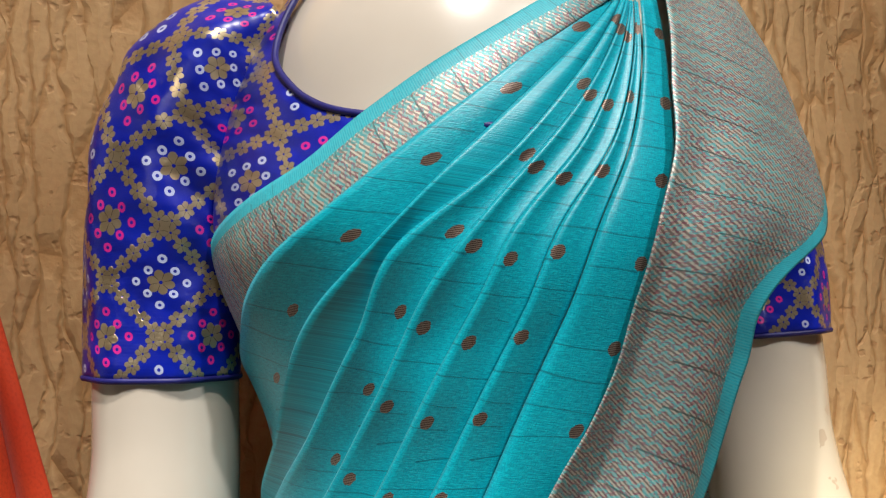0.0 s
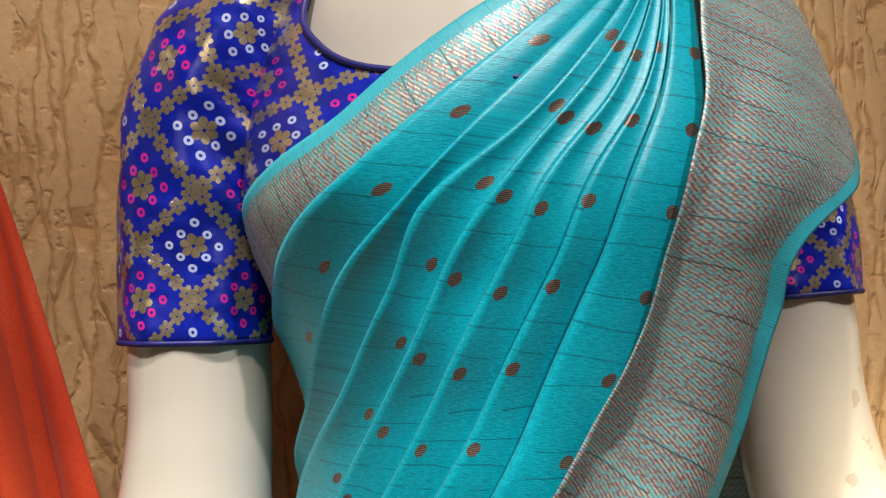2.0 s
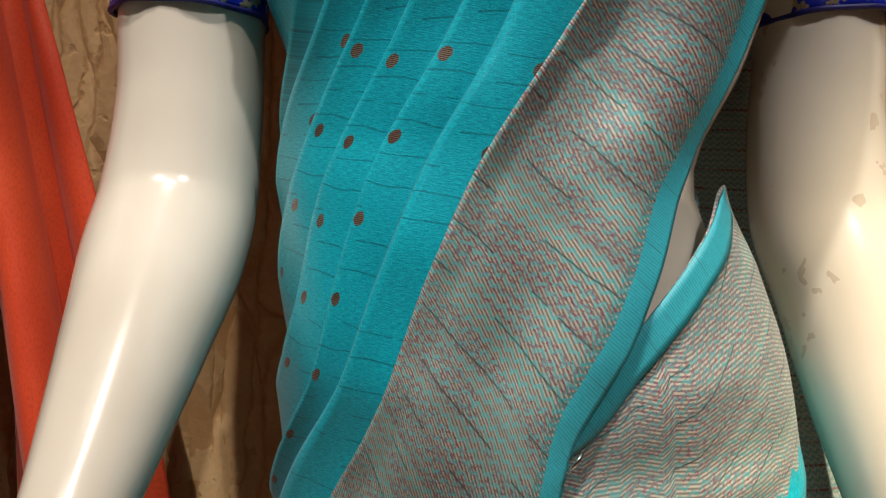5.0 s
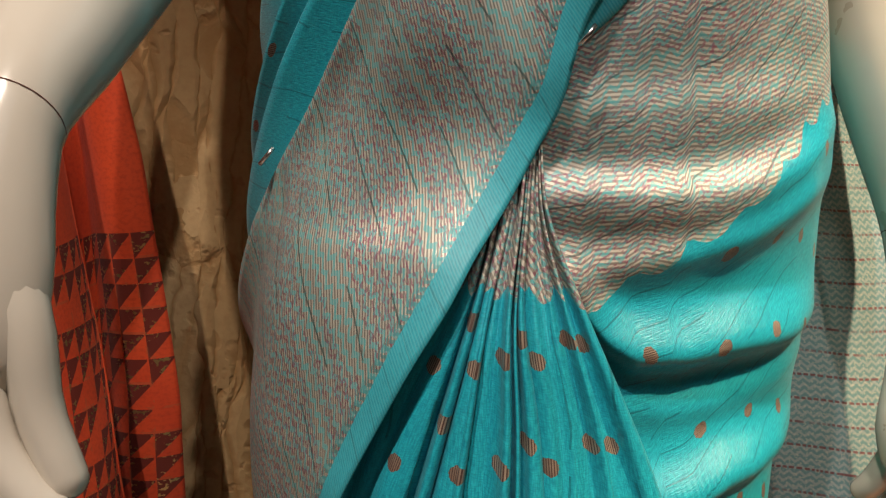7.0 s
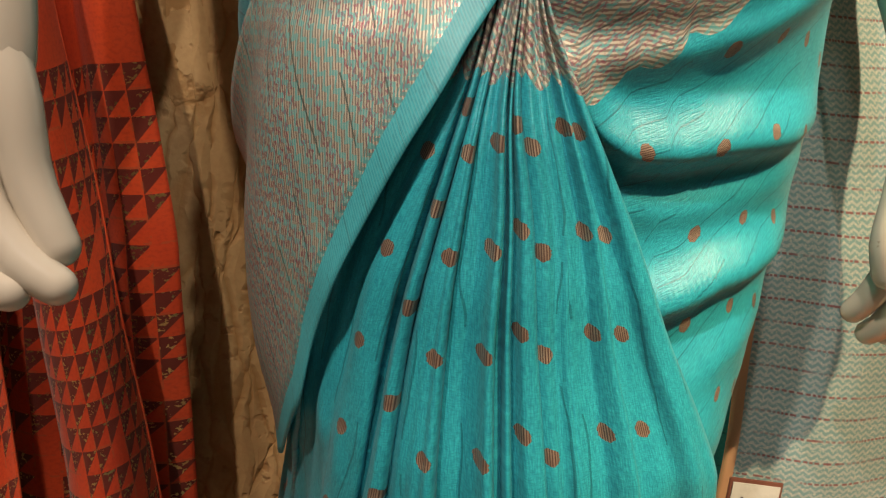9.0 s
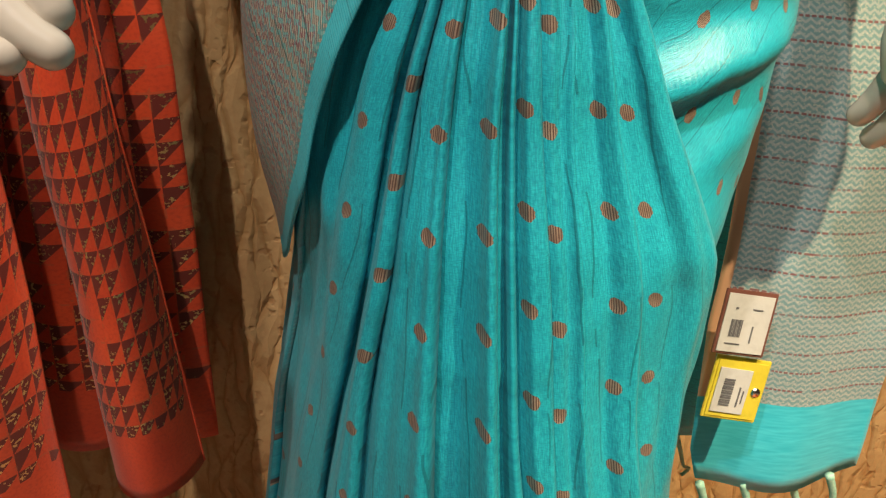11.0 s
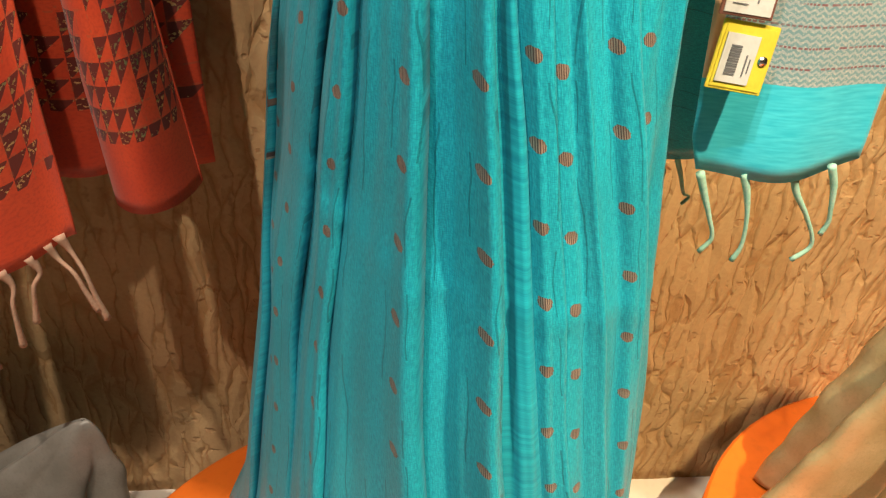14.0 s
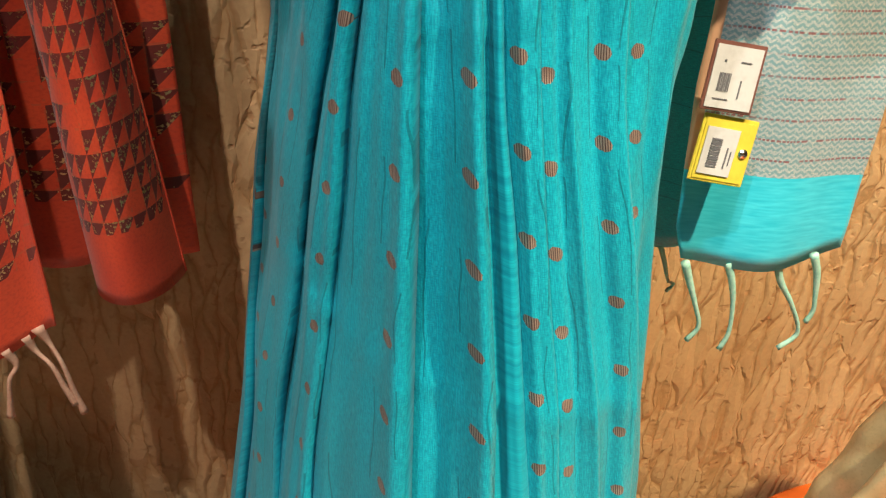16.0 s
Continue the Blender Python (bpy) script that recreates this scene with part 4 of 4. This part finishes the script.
END_L = table([.53, .56, .60, .65, .70, .78, .86, 1.0, 1.38], [.257, .247, .245, .242, .244, .245, .232, .214, .19])
END_R = table([.53, .62, .75, .86, 1.0, 1.38], [.361, .363, .363, .35, .31, .27])
END_Y = table([.53, .62, .75, .86, .95, 1.1, 1.3, 1.38], [-.042, -.036, -.018, .012, .05, .09, .10, .085])
pallu_ob = cloth("pallu_end", pallu(END_L, END_R, END_Y, 1.38, .540, 1.2, .004), M_PALLU, "hanging pale teal and silver end with blue hem")
under = pallu(table([.5, .8, 1.38], [.200, .196, .18]), table([.5, .8, 1.38], [.31, .31, .26]), table([.5, .9, 1.1, 1.38], [.07, .085, .108, .10]), 1.36, .483, 1.6, .006)
cloth("pallu_lining", under, M_LINING, "inner layer of the hanging end in shade")
for x, y, sway, ln, w in ((.263, -.042, .012, .058, 1), (.292, -.041, .006, .066, 1), (.326, -.04, .022, .066, 1), (.348, -.042, .004, .05, 1), (.285, .072, -.014, .05, .8), (.30, .074, .01, .04, .8)):
    bm = bmesh.new()
    z0 = .538 + .012 * max(0, (x - .33) / .03) if y < 0 else .484
    line = [(x - .008, y, z0 + .002), (x - .002, y - .001, z0 - .012), (x + sway * .5, y - .002, z0 - .03), (x + sway, y - .002, z0 - ln * .8), (x + sway * .55, y - .001, z0 - ln)]
    add_tube(bm, [(*c, r * w, r * w) for c, r in zip(line, (.0030, .0024, .0016, .0015, .0019))], 8, 22)
    cloth("tassel", bm, M_TASSEL, "twisted sea green thread tassel", 0)


# ---------- price tags ----------
def tag(name, label, centre, w, h, tilt, face, edge_mat, bars):
    """A card on the cloth: rim, printed face and plain bars."""
    root = thing(name, label, "price tag", centre)
    root.rotation_euler = (radians(-12), radians(tilt), 0)
    bm = box_bm(bmesh.new(), -w / 2, w / 2, -.0008, .0008, -h / 2, h / 2, .0004)
    part("card", bm, edge_mat, root)
    bm = box_bm(bmesh.new(), -w / 2 + .0018, w / 2 - .0018, -.0014, -.0009, -h / 2 + .0018, h / 2 - .0022)
    part("printed_face", bm, face, root)
    for x0, z0, bw, bh in bars:
        bm = box_bm(bmesh.new(), x0, x0 + bw, -.0018, -.0013, z0, z0 + bh)
        part("printed_bar", bm, M_INK, root)
    return root


WBARS = [(-.009 + i * .0008, -.008, .0004 + .0003 * (i % 3 == 0), .010) for i in range(9)] + [(-.008, .008, .0012, .0012), (.002, .0085, .006, .0006), (.004, -.011, .0008, .010), (-.010, -.0125, .009, .0006)]
tag("price_tag", "white printed price tag with brown rim on the sari", (.2512, -.048, .6614), .031, .038, 6, M_PAPER, M_BROWN, WBARS)
YB = [(-.0095, -.010 + i * .0014, .0065, .0006 + .0004 * (i % 2)) for i in range(12)] + [(.001, -.010, .0008, .012), (.0035, -.008, .0006, .008)]
yt = tag("price_tag", "yellow card price tag with barcode on the sari", (.254, -.053, .6205), .034, .0385, 8, M_YELLOW, M_YELLOW, [])
bm = box_bm(bmesh.new(), -.0135, .0065, -.0022, -.0015, -.0145, .0125)
part("printed_face", bm, M_PAPER, yt)
for x0, z0, bw, bh in YB:
    part("printed_bar", box_bm(bmesh.new(), x0, x0 + bw, -.0027, -.0021, z0, z0 + bh), M_INK, yt)
bm = bmesh.new()
round_tube(bm, [(.0115, -.0022, 0), (.0115, -.0018, 0), (.0115, -.0012, 0)], .0028, 14)
part("eyelet", bm, M_PIN, yt, "small dark metal eyelet")


# ---------- red sari of the neighbouring mannequin ----------
red = thing("red_sari", "red-orange silk sari with gold triangle pattern hanging on a mannequin", "sari", (-.2, .05, .0))
RED_INV = Matrix.Translation(red.location).inverted()


def red_sheet(name, xl, xr, y0, waves, amp, phase, z_top, zl, zr, rows=90, cols=60):
    pts, uvs = [], []
    for r in range(rows):
        t = r / (rows - 1)
        row, uvr = [], []
        for k in range(cols):
            s = k / (cols - 1)
            zb = zl + (zr - zl) * s
            z = z_top + (zb - z_top) * t
            a, b = xl(z), xr(z)
            ang = 2 * math.pi * (waves * s + phase)
            x = a + (b - a) * s + 0.008 * math.cos(ang) * (0.3 + 0.7 * t)
            p = Vector((x, y0(z) + amp * math.sin(ang) * (0.55 + 0.45 * t), z))
            p.y += wrinkle(p, 0.006, 9)
            row.append(p), uvr.append((s * 0.13, z - zb))
        pts.append(row), uvs.append(uvr)
    ob = part(name, mesh_from_grid(name, pts, uvs), M_RED, red, thick=0.0012)
    ob.matrix_parent_inverse = RED_INV
    return pts[-1]


low1 = red_sheet("front_fold", table([.4, .7, .9, 1.35], [-.30, -.285, -.28, -.29]), table([.43, .6, .75, .9, 1.35], [-.148, -.158, -.172, -.186, -.255]),
                 table([.4, .9, 1.4], [.025, .045, .09]), 1.3, .010, .1, 1.36, .375, .437)
red_sheet("shaded_fold", table([.4, .9, 1.35], [-.20, -.20, -.22]), table([.43, .75, .9, 1.15, 1.35], [-.07, -.088, -.112, -.175, -.232]),
          table([.4, .9, 1.4], [.105, .11, .12]), 1.6, .010, .3, 1.36, .44, .46)
low2 = red_sheet("rolled_fold", table([.44, .6, .75, .9, 1.15, 1.35], [-.122, -.137, -.157, -.172, -.214, -.262]), table([.44, .6, .75, .9, 1.15, 1.35], [-.064, -.090, -.115, -.142, -.192, -.238]),
                 table([.4, .9, 1.4], [.050, .065, .10]), 0.85, .016, .45, 1.36, .448, .462)
random.seed(4)
for k in range(9):
    bm = bmesh.new()
    q = low1[int(6 + k * 6)]
    ln = random.uniform(.04, .06)
    sw = random.uniform(-.012, .018)
    line = [(q.x - .006, q.y, q.z + .002), (q.x, q.y, q.z - .012), (q.x + sw * .6, q.y - .003, q.z - ln * .5), (q.x + sw, q.y - .002, q.z - ln), (q.x + sw * 1.3, q.y, q.z - ln * 1.35)]
    add_tube(bm, [(*c, r, r) for c, r in zip(line, (.005, .002, .0017, .0022, .0032))], 8, 20)
    o = part("fringe_knot", bm, M_PEACH, red, "knotted peach thread fringe")
    o.matrix_parent_inverse = RED_INV


def neighbour():
    bm = bmesh.new()
    add_tube(bm, [(-.30, .05, 1.40, .05, .05), (-.265, .05, 1.33, .045, .045), (-.248, .045, 1.2, .038, .038), (-.245, .03, 1.07, .039, .039), (-.262, -.02, .97, .032, .03), (-.275, -.05, .90, .022, .02),
                  (-.28, -.06, .85, .026, .015), (-.28, -.06, .80, .018, .01)], 24, 40)
    n = 28
    rings = [[bm.verts.new((-.42 + a * math.cos(2 * math.pi * k / n), .04 + b * math.sin(2 * math.pi * k / n), z)) for k in range(n)]
             for z, a, b in ((0, .10, .09), (.4, .11, .09), (.85, .14, .095), (1.05, .11, .085), (1.25, .14, .10), (1.36, .13, .07), (1.40, .05, .05), (1.5, .045, .045))]
    for a, b in zip(rings, rings[1:]):
        for k in range(n):
            bm.faces.new((a[k], a[(k + 1) % n], b[(k + 1) % n], b[k])).smooth = True
    bm.faces.new(rings[-1]), bm.faces.new(rings[0][::-1])
    bmesh.ops.recalc_face_normals(bm, faces=bm.faces)
    return bm


tagged(part("mannequin", neighbour(), M_SHELL), "glossy off-white mannequin wearing a red sari", "mannequin")


# ---------- things on the floor ----------
def pedestal(x, y, r, h, label):
    """A thin round board on a smaller round foot."""
    root = thing("round_pedestal", label, "pedestal", (x, y, 0), "orange pedestals along the wall")
    n = 96
    for nm, prof, mat in (("board", [(r - .003, h - .022), (r, h - .019), (r, h - .003), (r - .003, h)], M_ORANGE), ("foot", [(r * .62, 0), (r * .62, .002), (r * .62, h - .024), (r * .62, h - .022)], M_BROWN)):
        bm = bmesh.new()
        rings = [[bm.verts.new((q * math.cos(2 * math.pi * k / n), q * math.sin(2 * math.pi * k / n), up)) for k in range(n)] for q, up in prof]
        for a, b in zip(rings, rings[1:]):
            for k in range(n):
                bm.faces.new((a[k], a[(k + 1) % n], b[(k + 1) % n], b[k]))
        bm.faces.new(rings[0][::-1]), bm.faces.new(rings[-1])
        bmesh.ops.recalc_face_normals(bm, faces=bm.faces)
        part(nm, bm, mat, root)
    return root


pedestal(.63, -.129, .284, .145, "round orange pedestal holding a gold silk drape")
pedestal(.08, -.127, .260, .145, "round orange pedestal under the teal sari")


def draped_cone(name, label, mat, base, tip, r, squash, folds, amp, seed, category):
    """A cloth gathered to a point, with deep irregular folds."""
    rows, cols = 60, 110
    pts = []
    for i in range(rows):
        t = i / (rows - 1)
        row = []
        for k in range(cols):
            ang = 2 * math.pi * k / cols
            n1 = noise.noise(Vector((math.cos(ang) * 1.4 + seed, math.sin(ang) * 1.4, t * 1.3)))
            f = 1 + amp * math.sin(folds * ang + 2.2 * t + 2 * n1) * min(1, t * 2.5) + 0.22 * n1
            rad = r * (0.02 + 0.98 * t ** 0.75) * f
            c = Vector(tip).lerp(Vector(base), t)
            p = c + Vector((rad * math.cos(ang), rad * squash * math.sin(ang), 0))
            p += Vector((0.006 * noise.noise(p * 30), 0, 0.006 * noise.noise(p * 26 + Vector((5, 0, 0)))))
            p.z = max(p.z, base[2] + 0.004)
            row.append(p)
        pts.append(row)
    ob = part(name, mesh_from_grid(name, pts, None, True), mat, thick=0.0015)
    return tagged(ob, label, category)


draped_cone("gold_silk_drape", "pale gold silk cloth gathered upright on an orange pedestal", M_GOLDSILK, (.565, -.03, .145), (.565, -.05, .60), .140, .6, 8, .27, 3, "cloth")
draped_cone("grey_silk_cloth", "crumpled grey silk cloth on the floor near the wall", M_GREYSILK, (-.33, .06, .0), (-.195, .06, .215), .13, .45, 5, .2, 8, "cloth")
